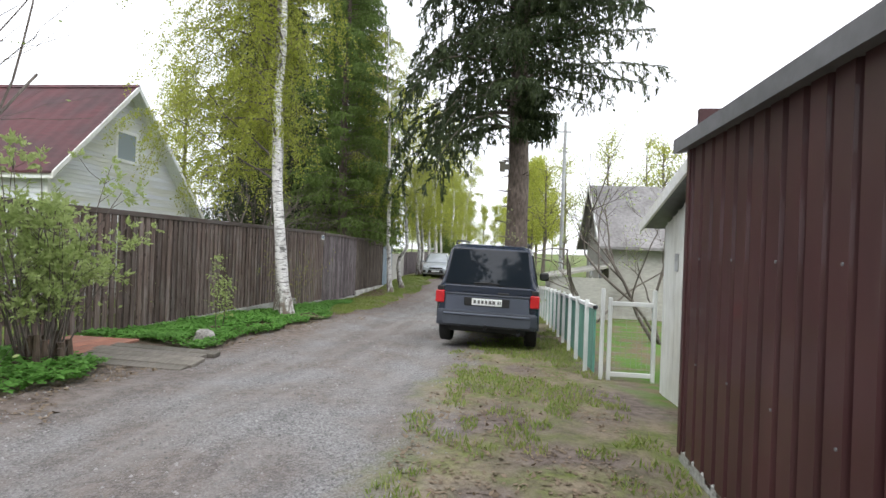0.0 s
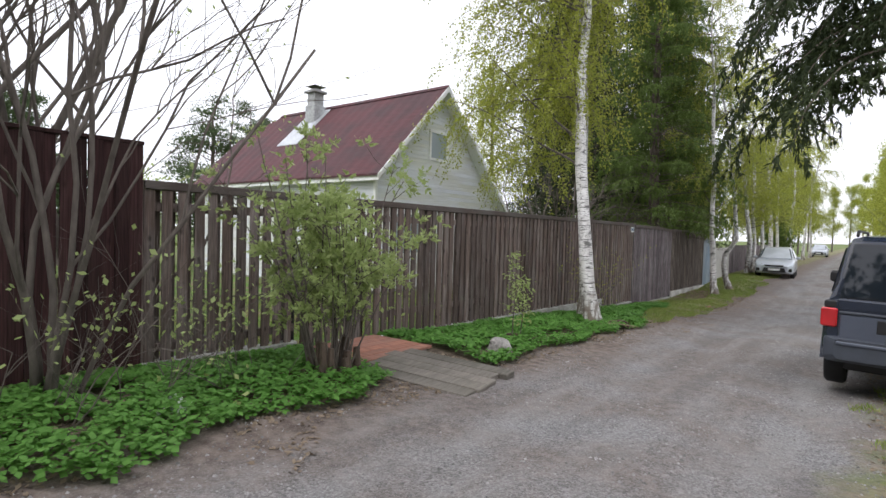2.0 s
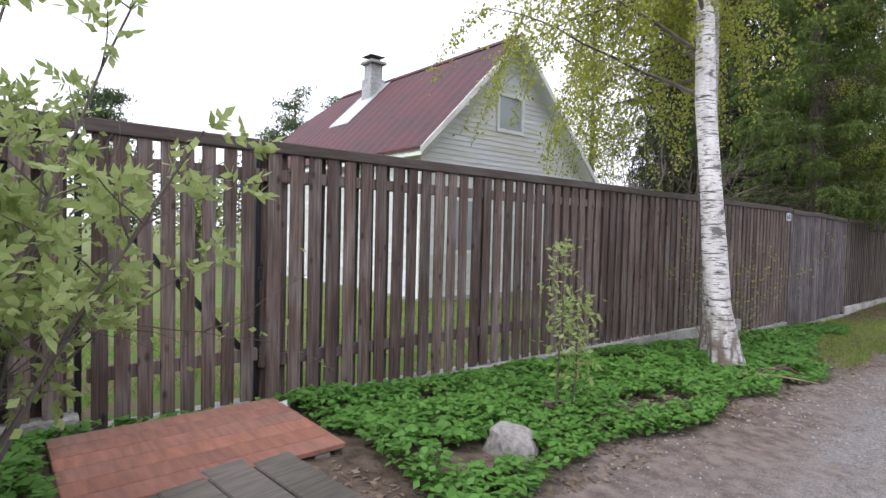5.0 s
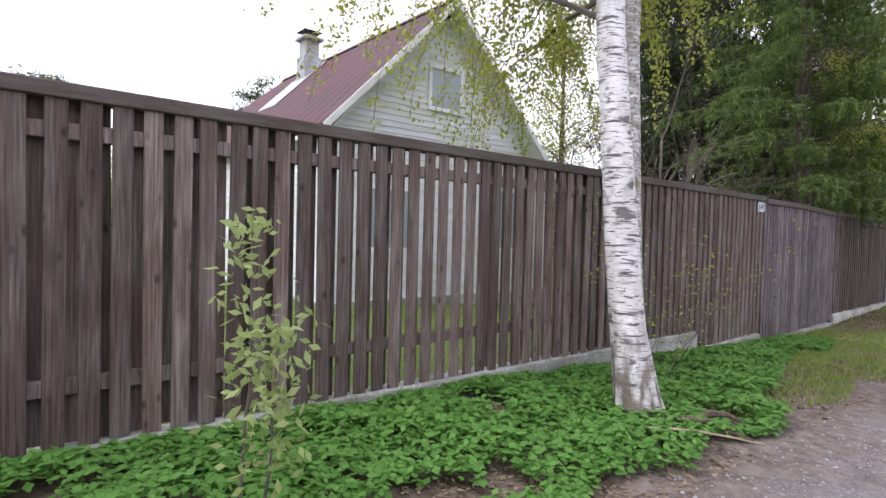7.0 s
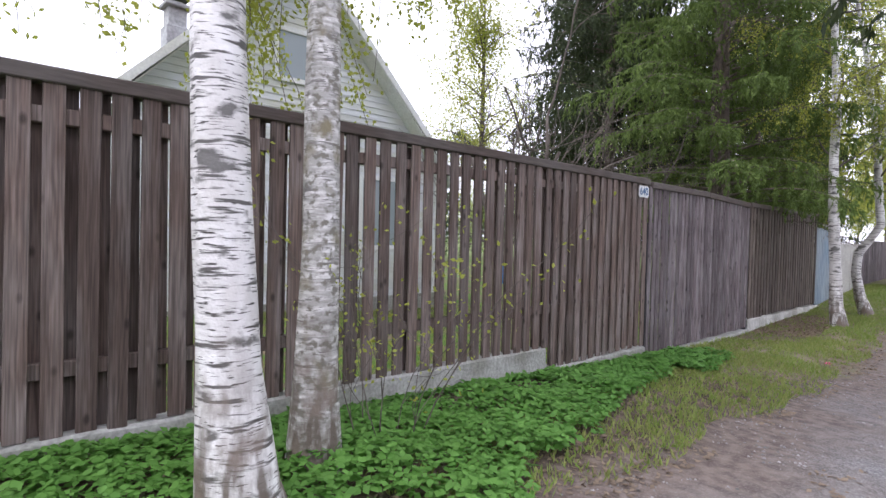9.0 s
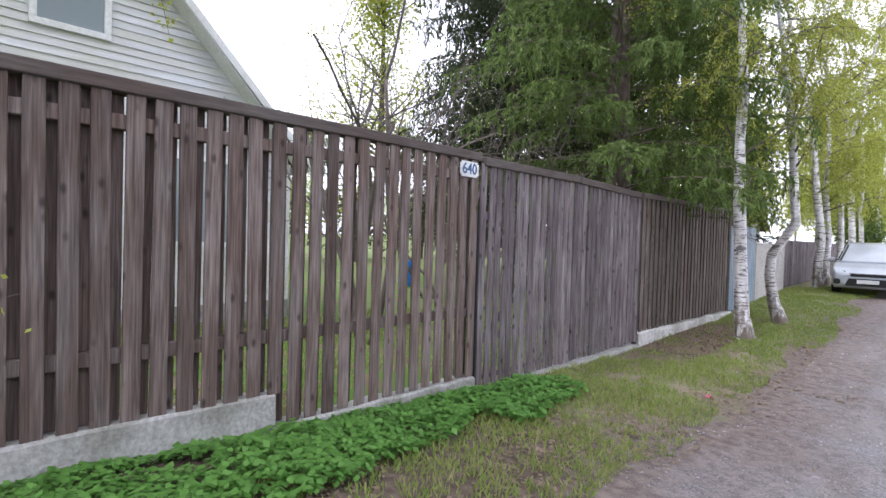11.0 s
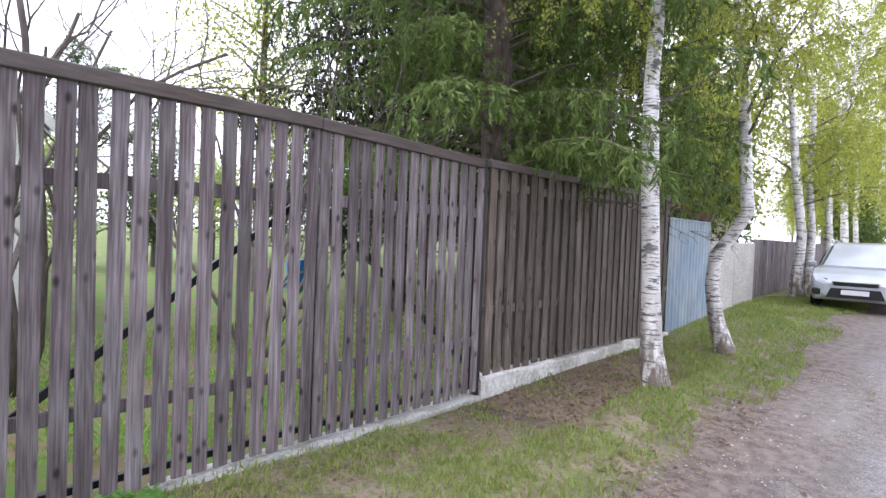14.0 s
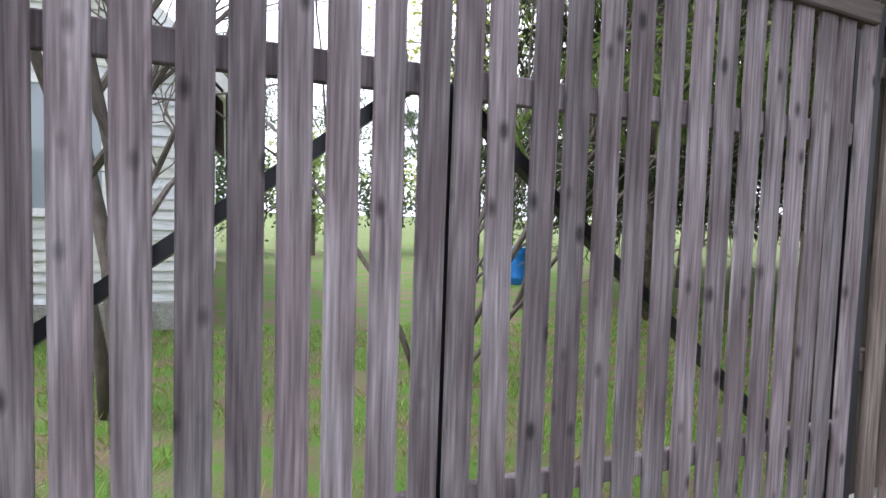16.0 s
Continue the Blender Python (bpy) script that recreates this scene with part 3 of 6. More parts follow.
fence_d = stagger_fence(16.72, 22.2, 0.2, lambda u: -0.57, 1.91, M_FENCE_DARK, "dark aged staggered board fence on pale plinth", (16.9, 19.4, 22.1), 0.128)
plinth_part(fence_d, 16.66, 22.2, -0.575, -0.62, M_CONC_W, x1=0.10, wave=0.022)

# wicket in the fence
wicket = thing("wicket_gate", PLAN, "closed brown picket wicket with gaps between boards", "gate")
run_of_boards(wicket, -1.13, -0.08, 0.1435, 0.10, 0.040, -0.12, 1.92, M_FENCE)
bar("cap", wicket, -1.22, -0.015, -0.06, 0.078, 1.905, 2.0, M_CAP, "brown cap rail", 0.008)
bar("rail", wicket, -1.2, -0.02, -0.03, 0.026, 1.67, 1.77, M_FENCE)
bar("rail", wicket, -1.2, -0.02, -0.03, 0.026, 0.2, 0.3, M_FENCE)
part("brace", Shape().tube([(-0.01, -1.18, 1.5), (-0.01, -0.1, 0.25)], [0.03, 0.03], 4).mesh("brace", M_IRON), wicket, "black iron diagonal brace")
part("latch", Shape().bevel_box(0.05, 0.075, -0.035, -0.005, 0.86, 0.97).mesh("latch", M_IRON), wicket, "small black latch")
for pu in (-1.245, -0.005):
    part("post", Shape().bevel_box(-0.1, -0.03, pu - 0.02, pu + 0.02, -0.5, 1.9).mesh("post", M_IRON), wicket, "black steel post")
thing("threshold_slab", PLAN, "mossy grey concrete slab under the wicket", "slab", data=Shape().bevel_box(-0.15, 0.32, -1.3, -0.06, -0.42, -0.135, 0.02).mesh("threshold_slab", M_CONC))

# double gate, two leaves on iron frames
def gate_leaf(u0, u1, up, top):
    g = thing("gate_leaf", PLAN, "closed weathered grey-brown board gate leaf", "gate", "leaves of the double gate")
    n = int((u1 - u0 - 0.1) / 0.1375)
    run_of_boards(g, u0 + (0.008 if up else 0.05), u0 + (0.008 if up else 0.05) + n * (u1 - u0 - 0.07) / n + 0.001, (u1 - u0 - 0.07) / n, 0.102, 0.05, -0.72, top - (0.075 if up else 0.09), M_GATE)
    cap = bar("cap", g, u0 - 0.005, u1 + 0.005, 0.0, 0.088, top - 0.1, top, M_CAP, "greyed cap rail", 0.008)
    if not up:
        cap.matrix_basis = pose(0, u0, top, -1.8) @ pose(0, -u0, -top)
    bar("rail", g, u0 + 0.02, u1 - 0.02, 0.0, 0.036, 1.24, 1.34, M_GATE)
    bar("rail", g, u0 + 0.02, u1 - 0.02, 0.0, 0.036, -0.19, -0.10, M_GATE)
    bar("frame_bar", g, u0, u1, -0.06, -0.004, -0.66, -0.61, M_IRON, "black iron tube")
    a, b = ((u0 + 0.02, -0.28), (u1 - 0.05, 1.32)) if up else ((u0 + 0.05, 1.26), (u1 - 0.02, -0.45))
    part("brace", Shape().tube([(-0.03, a[0], a[1]), (-0.03, b[0], b[1])], [0.034, 0.034], 4).mesh("brace", M_IRON), g, "black iron diagonal brace")
    for pu in (u0 + 0.02, u1 - 0.02):
        part("frame_bar", Shape().bevel_box(-0.06, -0.004, pu - 0.018, pu + 0.018, -0.70, 1.3).mesh("frame_bar", M_IRON), g)
    return g


gate_leaf(12.235, 14.44, True, 1.965)
gate_leaf(14.455, 16.58, False, 1.96)
for pu in (12.19, 16.645):
    thing("gate_post", PLAN, "black steel gate post", "post", "gate posts", data=Shape().bevel_box(-0.04, 0.05, pu - 0.03, pu + 0.03, -1.2, 1.33 if pu < 13 else 1.9, 0.006).mesh("gate_post", M_IRON))
sill = thing("gate_sill", PLAN, "low mossy concrete strip under the gate", "kerb")
plinth_part(sill, 12.25, 16.64, -0.765, -0.76, M_CONC, x1=0.12)

# house number
plate = thing("house_number_plate", level(0.082, 11.93, 1.79, 0, 0, 0), "white enamel house number plate reading 640", "sign")
sh = Shape()
w, h, c = 0.155, 0.085, 0.022
sh.add([(x, y, z) for x in (0.0, 0.006) for y, z in ((-w + c, -h), (w - c, -h), (w - c, -h + c), (w, -h + c), (w, h - c), (w - c, h - c), (w - c, h), (-w + c, h), (-w + c, h - c), (-w, h - c), (-w, -h + c), (-w + c, -h + c))],
       [tuple(range(11, -1, -1)), tuple(range(12, 24))] + [(i, (i + 1) % 12, 12 + (i + 1) % 12, 12 + i) for i in range(12)])
part("panel", sh.mesh("panel", M_WHITE), plate)
font = bpy.data.curves.new("digits", "FONT")
font.body, font.size, font.align_x, font.align_y, font.extrude, font.offset = "640", 0.165, "CENTER", "CENTER", 0.001, 0.0035
probe = new("digits_probe", font)
bpy.context.view_layer.update()
digits = bpy.data.meshes.new_from_object(probe.evaluated_get(bpy.context.evaluated_depsgraph_get()))
bpy.data.objects.remove(probe)
digits.materials.clear()
digits.materials.append(M_INK)
part("digits", digits, plate, "blue number 640", pose(0.0085, 0, 0, 90, 0, 90))
for sy in (-0.125, 0.125):
    part("screw", Shape().tube([(0.006, sy, 0), (0.009, sy, 0)], [0.006, 0.005], 8).mesh("screw", M_IRON), plate)

# further fences
sheet = thing("sheet_metal_fence", PLAN, "pale blue-grey profiled sheet fence panel", "fence", "fences along the lane")
sh = Shape()
prof = [(0.02 * (1 if k % 4 < 2 else -1), 22.25 + k * 0.045) for k in range(54)]
sh.add([(x, y, z) for x, y in prof for z in (-0.68, 1.5)], [(2 * k, 2 * k + 2, 2 * k + 3, 2 * k + 1) for k in range(53)])
sh.add([(x - 0.012, y, z) for x, y in prof for z in (-0.68, 1.5)], [(2 * k, 2 * k + 1, 2 * k + 3, 2 * k + 2) for k in range(53)])
part("sheet", sh.mesh("sheet", M_SHEET), sheet)
bar("cap", sheet, 22.25, 24.62, -0.03, 0.03, 1.5, 1.53, M_SHEET)
slab = thing("concrete_fence", PLAN, "grey concrete slab fence", "fence", "fences along the lane")
for i in range(2):
    part("slab", Shape().bevel_box(-0.05, 0.05, 24.65 + 1.85 * i, 26.47 + 1.85 * i, -0.9, 1.12, 0.02).mesh("slab", M_GREYWALL), slab)
grey_f = thing("board_fence", PLAN, "greyed brown board fence further along", "fence", "fences along the lane")
run_of_boards(grey_f, 28.45, 62.0, 0.19, 0.16, 0.0, lambda u: gz(u) + 0.05, 1.25, M_GATE)
for rz in (-0.3, 0.9):
    bar("rail", grey_f, 28.4, 62.1, -0.06, -0.012, rz, rz + 0.08, M_GATE)

# ---- the house behind the fence ----
house = thing("house", level(-6.25, 9.55, 0), "white timber-clad house with steep dark red roof", "house")
WALL_Z, RIDGE, HALF, FAR, DEEP = 2.95, 6.55, 3.1, 3.9, 10.6
base = gz(9.5)
body = Shape()
body.add([(0, -HALF, base - 0.2), (0, FAR, base - 0.2), (0, FAR, 2.5), (0, 0, RIDGE - 0.15), (0, -HALF, WALL_Z + 0.35)] + [(-DEEP, -HALF, base - 0.2), (-DEEP, FAR, base - 0.2), (-DEEP, FAR, 2.5), (-DEEP, 0, RIDGE - 0.15), (-DEEP, -HALF, WALL_Z + 0.35)],
         [(0, 1, 2, 3, 4), (9, 8, 7, 6, 5), (0, 5, 6, 1), (1, 6, 7, 2), (2, 7, 8, 3), (3, 8, 9, 4), (4, 9, 5, 0)])
wall = part("wall", body.mesh("wall", M_SIDING), house)
part("foundation", Shape().bevel_box(-DEEP - 0.03, 0.05, -HALF - 0.05, FAR + 0.05, base - 0.4, base + 0.2, 0.01).mesh("foundation", M_CONC), house, "grey concrete foundation")
# lapped boards on the gable and the two long walls
z = base + 0.21
while z < RIDGE - 0.25:
    half, top_half = min(HALF, 6.6 - z), min(HALF, 6.46 - z)
    far, top_far = min(FAR, 6.6 - z), min(FAR, 6.46 - z)
    sh = Shape()
    sh.add([(0.006, -top_half, z + 0.14), (0.030, -half, z), (0.006, -half, z), (0.006, top_far, z + 0.14), (0.030, far, z), (0.006, far, z)], [(0, 1, 4, 3), (1, 2, 5, 4), (0, 2, 1), (3, 4, 5), (0, 3, 5, 2)])
    part("siding_board", sh.mesh("siding_board", M_SIDING), wall)
    if z < WALL_Z + 0.3:
        for s in (-1, 1):
            sh = Shape()
            if s > 0 and z > 2.4:
                continue
            y = HALF * s - 0.006 if s < 0 else FAR + 0.006
            sh.add([(0, y, z + 0.14), (0, y + s * 0.024, z), (0, y, z), (-DEEP, y, z + 0.14), (-DEEP, y + s * 0.024, z), (-DEEP, y, z)], [(0, 1, 4, 3), (1, 2, 5, 4), (0, 2, 1), (3, 4, 5), (0, 3, 5, 2)])
            part("siding_board", sh.mesh("siding_board", M_SIDING), wall)
    z += 0.135
for s in (-1, 1):
    part("corner_board", Shape().bevel_box(-0.06, 0.045, (-HALF if s < 0 else FAR) - 0.05, (-HALF if s < 0 else FAR) + 0.05, base + 0.2, WALL_Z + 0.2 if s < 0 else 2.45, 0.005).mesh("corner_board", M_TRIM), house)


def roof_side(s):
    """One slope in ribbed sheet; the eave is 3.4 m out from the ridge and the ridge 6.7 m up."""
    sh = Shape()
    n = 46
    tops, lows = [], []
    for i in range(n + 1):
        x = 0.42 - (DEEP + 0.9) * i / n
        r = 0.022 if i % 2 else 0.0
        cut = max(0.0, (i - n + 7) / 7)
        for y, zz in ((0.0, 6.72 - 1.2 * cut), (1.2 * s * 1.0, 5.52 - 0.0), (-3.42, 3.3) if s < 0 else (4.25, 2.47)):
            if cut and y == 0.0:
                y = 1.2 * s * cut
            tops.append((x, y, zz + r))
            lows.append((x, y, zz - 0.06))
    k = len(tops)
    fs = []
    for i in range(n):
        for j in range(2):
            a = i * 3 + j
            fs += [(a, a + 3, a + 4, a + 1), (k + a, k + a + 1, k + a + 4, k + a + 3)]
        fs += [(i * 3 + 2, i * 3 + 5, k + i * 3 + 5, k + i * 3 + 2), (i * 3, k + i * 3, k + i * 3 + 3, i * 3 + 3)]
    fs += [(0, 1, k + 1, k), (1, 2, k + 2, k + 1), (n * 3, k + n * 3, k + n * 3 + 1, n * 3 + 1), (n * 3 + 1, k + n * 3 + 1, k + n * 3 + 2, n * 3 + 2)]
    return sh.add(tops + lows, fs)


for s in (-1, 1):
    roof = part("roof", roof_side(s).mesh("roof", M_ROOF), house, "dark red ribbed metal roof")
    out = 3.45 if s < 0 else 4.28
    barge = Shape()
    barge.add([(x, y, zz) for x in (0.42, 0.46) for y, zz in ((0, 6.74), (s * out, 6.74 - out), (s * out, 6.55 - out), (0, 6.54))], [(0, 1, 2, 3), (7, 6, 5, 4), (0, 4, 5, 1), (1, 5, 6, 2), (2, 6, 7, 3), (3, 7, 4, 0)])
    part("bargeboard", barge.mesh("bargeboard", M_TRIM), house, "white bargeboard")
    soff = Shape().add([(x, s * a, b) for x in (0.0, 0.43) for a, b in ((0.02, 6.58), (out - 0.1, 6.59 - out), (out - 0.1, 6.57 - out), (0.02, 6.56))], [(0, 1, 5, 4), (3, 7, 6, 2), (0, 3, 2, 1), (4, 5, 6, 7)])
    part("soffit", soff.mesh("soffit", M_TRIM), house)
    part("fascia", Shape().bevel_box(-DEEP - 0.4, 0.4, s * (out - 0.09) - 0.015, s * (out - 0.09) + 0.015, 6.55 - out, 6.73 - out).mesh("fascia", M_TRIM), house)
hipend = Shape().add([(-DEEP + 1.2, 0, 6.70), (-DEEP - 0.5, -1.25, 5.48), (-DEEP - 0.5, 1.25, 5.48), (-DEEP + 1.2, 0, 6.6), (-DEEP - 0.5, -1.25, 5.38), (-DEEP - 0.5, 1.25, 5.38)], [(0, 1, 2), (5, 4, 3), (0, 3, 4, 1), (1, 4, 5, 2), (2, 5, 3, 0)])
part("roof", hipend.mesh("roof", M_ROOF), house, "clipped hip of red metal")
part("ridge_cap", Shape().add([(x, y, zz) for x in (0.44, -DEEP + 1.2) for y, zz in ((-0.12, 6.66), (0, 6.79), (0.12, 6.66))], [(0, 1, 4, 3), (1, 2, 5, 4), (0, 2, 1), (3, 4, 5), (0, 3, 5, 2)]).mesh("ridge_cap", M_ROOF), house)
chim = part("chimney", Shape().bevel_box(-6.68, -6.07, -0.78, -0.17, 5.3, 6.75, 0.02).bevel_box(-6.62, -6.13, -0.72, -0.23, 6.74, 7.28, 0.02).mesh("chimney", M_CHIM), house, "grey rendered chimney")
part("chimney_cap", Shape().bevel_box(-6.73, -6.02, -0.83, -0.12, 7.28, 7.38, 0.02).bevel_box(-6.55, -6.2, -0.65, -0.3, 7.38, 7.48, 0.02).mesh("chimney_cap", M_CHIM), chim)
part("chimney_hood", Shape().add([(-6.7, -0.8, 7.56), (-6.05, -0.8, 7.56), (-6.05, -0.15, 7.56), (-6.7, -0.15, 7.56), (-6.375, -0.475, 7.68)], [(0, 3, 2, 1), (0, 1, 4), (1, 2, 4), (2, 3, 4), (3, 0, 4)]).mesh("chimney_hood", M_IRON), chim, "dark metal hood")
flash = Shape()
flash.add([(-7.1, -0.15, 6.63), (-5.75, -0.15, 6.63), (-5.75, -1.85, 4.93), (-7.1, -1.85, 4.93), (-7.1, -0.15, 6.6), (-5.75, -0.15, 6.6), (-5.75, -1.85, 4.9), (-7.1, -1.85, 4.9)], [(0, 1, 2, 3), (7, 6, 5, 4), (0, 4, 5, 1), (1, 5, 6, 2), (2, 6, 7, 3), (3, 7, 4, 0)])
part("flashing", flash.mesh("flashing", M_ZINC), house, "bright zinc flashing round the chimney")


def window(parent, y, zc, w, h, mat=M_PANE, x=0.03, mullion=True):
    win = part("window", Shape().box(x - 0.005, x + 0.004, y - w / 2, y + w / 2, zc - h / 2, zc + h / 2).mesh("window", mat), parent)
    fr = Shape()
    for a, b, c, d in ((-w / 2 - 0.1, w / 2 + 0.1, h / 2, h / 2 + 0.1), (-w / 2 - 0.1, w / 2 + 0.1, -h / 2 - 0.1, -h / 2), (-w / 2 - 0.1, -w / 2, -h / 2, h / 2), (w / 2, w / 2 + 0.1, -h / 2, h / 2)):
        fr.bevel_box(x - 0.01, x + 0.04, y + a, y + b, zc + c, zc + d, 0.004)
    part("window_frame", fr.mesh("window_frame", M_TRIM), win)
    if mullion:
        part("mullion", Shape().box(x, x + 0.025, y + 0.02 - 0.02, y + 0.06 - 0.02, zc - h / 2, zc + h / 2).mesh("mullion", M_TRIM), win)
    return win


window(house, 0.02, 4.63, 0.9, 0.9, mullion=False)
window(house, 2.2, 1.55, 1.15, 1.5)
window(house, -1.6, 1.45, 1.2, 1.3)

# ---- garage, shed, gate on the other side ----
garage = thing("metal_garage", PLAN, "dark brown ribbed steel garage with grey roof edge", "garage")
GX, GA, GB, GTOP = 8.33, -14.0, -3.38, 2.33
prof = []
y = GB
while y > GA:
    prof += [(GX, y), (GX, y - 0.085), (GX + 0.035, y - 0.10), (GX + 0.035, y - 0.13), (GX, y - 0.145)]
    y -= 0.19
sh = Shape()
sh.add([(x, yy, z) for x, yy in prof for z in (0.02, GTOP)], [(2 * k, 2 * k + 1, 2 * k + 3, 2 * k + 2) for k in range(len(prof) - 1)])
sh.add([(x + 0.03, yy, z) for x, yy in prof for z in (0.02, GTOP)], [(2 * k, 2 * k + 2, 2 * k + 3, 2 * k + 1) for k in range(len(prof) - 1)])
part("wall_sheet", sh.mesh("wall_sheet", M_GARAGE), garage)
part("end_wall", Shape().box(GX + 0.05, GX + 5.0, GB - 0.06, GB, 0.02, GTOP + 0.3).mesh("end_wall", M_GARAGE), garage)
part("corner_trim", Shape().bevel_box(GX - 0.012, GX + 0.07, GB - 0.05, GB + 0.012, 0.02, GTOP, 0.004).mesh("corner_trim", M_GARAGE), garage)
part("base_beam", Shape().bevel_box(GX + 0.0, GX + 0.16, GA, GB, -0.2, 0.06, 0.01).mesh("base_beam", M_CONC), garage, "pale concrete base")
roof = Shape()
roof.add([(GX - 0.09, GB + 0.1, GTOP - 0.02), (GX - 0.09, GA, GTOP - 0.02), (GX - 0.09, GA, GTOP + 0.09), (GX - 0.09, GB + 0.1, GTOP + 0.09), (GX + 5.2, GB + 0.1, GTOP + 0.8), (GX + 5.2, GA, GTOP + 0.8), (GX + 5.2, GA, GTOP + 0.9), (GX + 5.2, GB + 0.1, GTOP + 0.9)],
         [(0, 1, 2, 3), (7, 6, 5, 4), (0, 4, 5, 1), (3, 2, 6, 7), (0, 3, 7, 4), (1, 5, 6, 2)])
part("roof", roof.mesh("roof", M_GREYTRIM), garage, "grey sheet roof edge")
for i in range(14):
    uu, zz = GB - 0.3 - 0.55 * (i // 2), 0.75 + 0.75 * (i % 2)
    part("screw", Shape().tube([(GX - 0.006, uu, zz), (GX + 0.002, uu, zz)], [0.008, 0.009], 6).mesh("screw", M_GREYTRIM), garage)

shed = thing("shed", PLAN, "small whitewashed timber shed with overhanging gable roof", "shed")
SX, S0, S1 = 8.9, -4.5, -0.75
part("wall", Shape().add([(x, y, z) for x in (SX, SX + 4) for y, z in ((S0, -0.2), (S1, -0.2), (S1, 1.88), ((S0 + S1) / 2, 2.43), (S0, 1.88))], [(0, 1, 2, 3, 4), (9, 8, 7, 6, 5), (0, 5, 6, 1), (1, 6, 7, 2), (2, 7, 8, 3), (3, 8, 9, 4), (4, 9, 5, 0)]).mesh("wall", M_WHITEWASH), shed)
for i in range(18):
    yy = S0 + 0.1 + i * 0.2
    top = 2.40 - abs(yy - (S0 + S1) / 2) * 0.29
    part("board", Shape().bevel_box(SX - 0.022, SX - 0.002, yy - 0.096, yy + 0.096, -0.15, top, 0.004).mesh("board", M_WHITEWASH), shed)
mid = (S0 + S1) / 2
for s in (-1, 1):
    e = mid + s * 2.2
    part("roof", Shape().add([(x, y, z) for x in (SX - 0.2, SX + 4.2) for y, z in ((mid, 2.56), (e, 1.92), (e, 1.87), (mid, 2.50))], [(0, 1, 2, 3), (7, 6, 5, 4), (0, 4, 5, 1), (1, 5, 6, 2), (2, 6, 7, 3), (3, 7, 4, 0)]).mesh("roof", M_GREYTRIM), shed)
    part("bargeboard", Shape().add([(x, y, z) for x in (SX - 0.23, SX - 0.202) for y, z in ((mid, 2.59), (e + s * 0.02, 1.94), (e + s * 0.02, 1.82), (mid, 2.45))], [(0, 1, 2, 3), (7, 6, 5, 4), (0, 4, 5, 1), (1, 5, 6, 2), (2, 6, 7, 3), (3, 7, 4, 0)]).mesh("bargeboard", M_TRIM), shed)
part("hasp", Shape().bevel_box(SX - 0.04, SX - 0.022, -1.4, -1.3, 1.35, 1.55, 0.004).mesh("hasp", M_CHIM), shed)

gate = thing("garden_gate", PLAN, "white-framed garden gate with wire mesh", "gate")
GY = -0.1
for x in (8.3, 8.4, 8.98):
    part("post", Shape().bevel_box(x - 0.025, x + 0.025, GY - 0.03, GY + 0.03, -0.4, 1.05 if x != 8.4 else 0.93, 0.006).mesh("post", M_WHITE), gate)
for zz in (0.82, -0.14):
    part("rail", Shape().bevel_box(8.42, 8.98, GY - 0.02, GY + 0.02, zz, zz + 0.06, 0.005).mesh("rail", M_WHITE), gate)
mesh_sh = Shape()
for i in range(7):
    mesh_sh.box(8.48 + i * 0.07, 8.482 + i * 0.07, GY - 0.001, GY + 0.001, -0.05, 0.9)
for i in range(13):
    mesh_sh.box(8.42, 8.96, GY - 0.001, GY + 0.001, -0.03 + i * 0.072, -0.028 + i * 0.072)
part("wire_mesh", mesh_sh.mesh("wire_mesh", M_CHIM), gate)

green = thing("garden_fence", PLAN, "low weathered green picket fence with pale posts", "fence")
k = 0
y = GY + 0.08
while y < 13.0:
    part("picket", Shape().bevel_box(8.20, 8.222, y - 0.052, y + 0.052, gz(y) + 0.08, gz(y) + 0.95, 0.004).mesh("picket", M_GREEN), green)
    if k % 9 == 4:
        part("post", Shape().bevel_box(8.14, 8.2, y - 0.02, y + 0.02, gz(y) - 0.3, gz(y) + 1.05, 0.005).mesh("post", M_WHITE), green, "pale painted post")
    y += 0.118
    k += 1
sh = Shape()
for i in range(28):
    a, b = GY + 0.5 * i, GY + 0.5 * (i + 1)
    sh.add([(x, yy, gz(yy) + zz) for yy in (a, b) for x, zz in ((8.17, 0.95), (8.235, 0.95), (8.235, 1.0), (8.17, 1.0))], [(0, 1, 5, 4), (1, 2, 6, 5), (2, 3, 7, 6), (3, 0, 4, 7)])
part("top_rail", sh.mesh("top_rail", M_WHITE), green, "pale worn top rail")


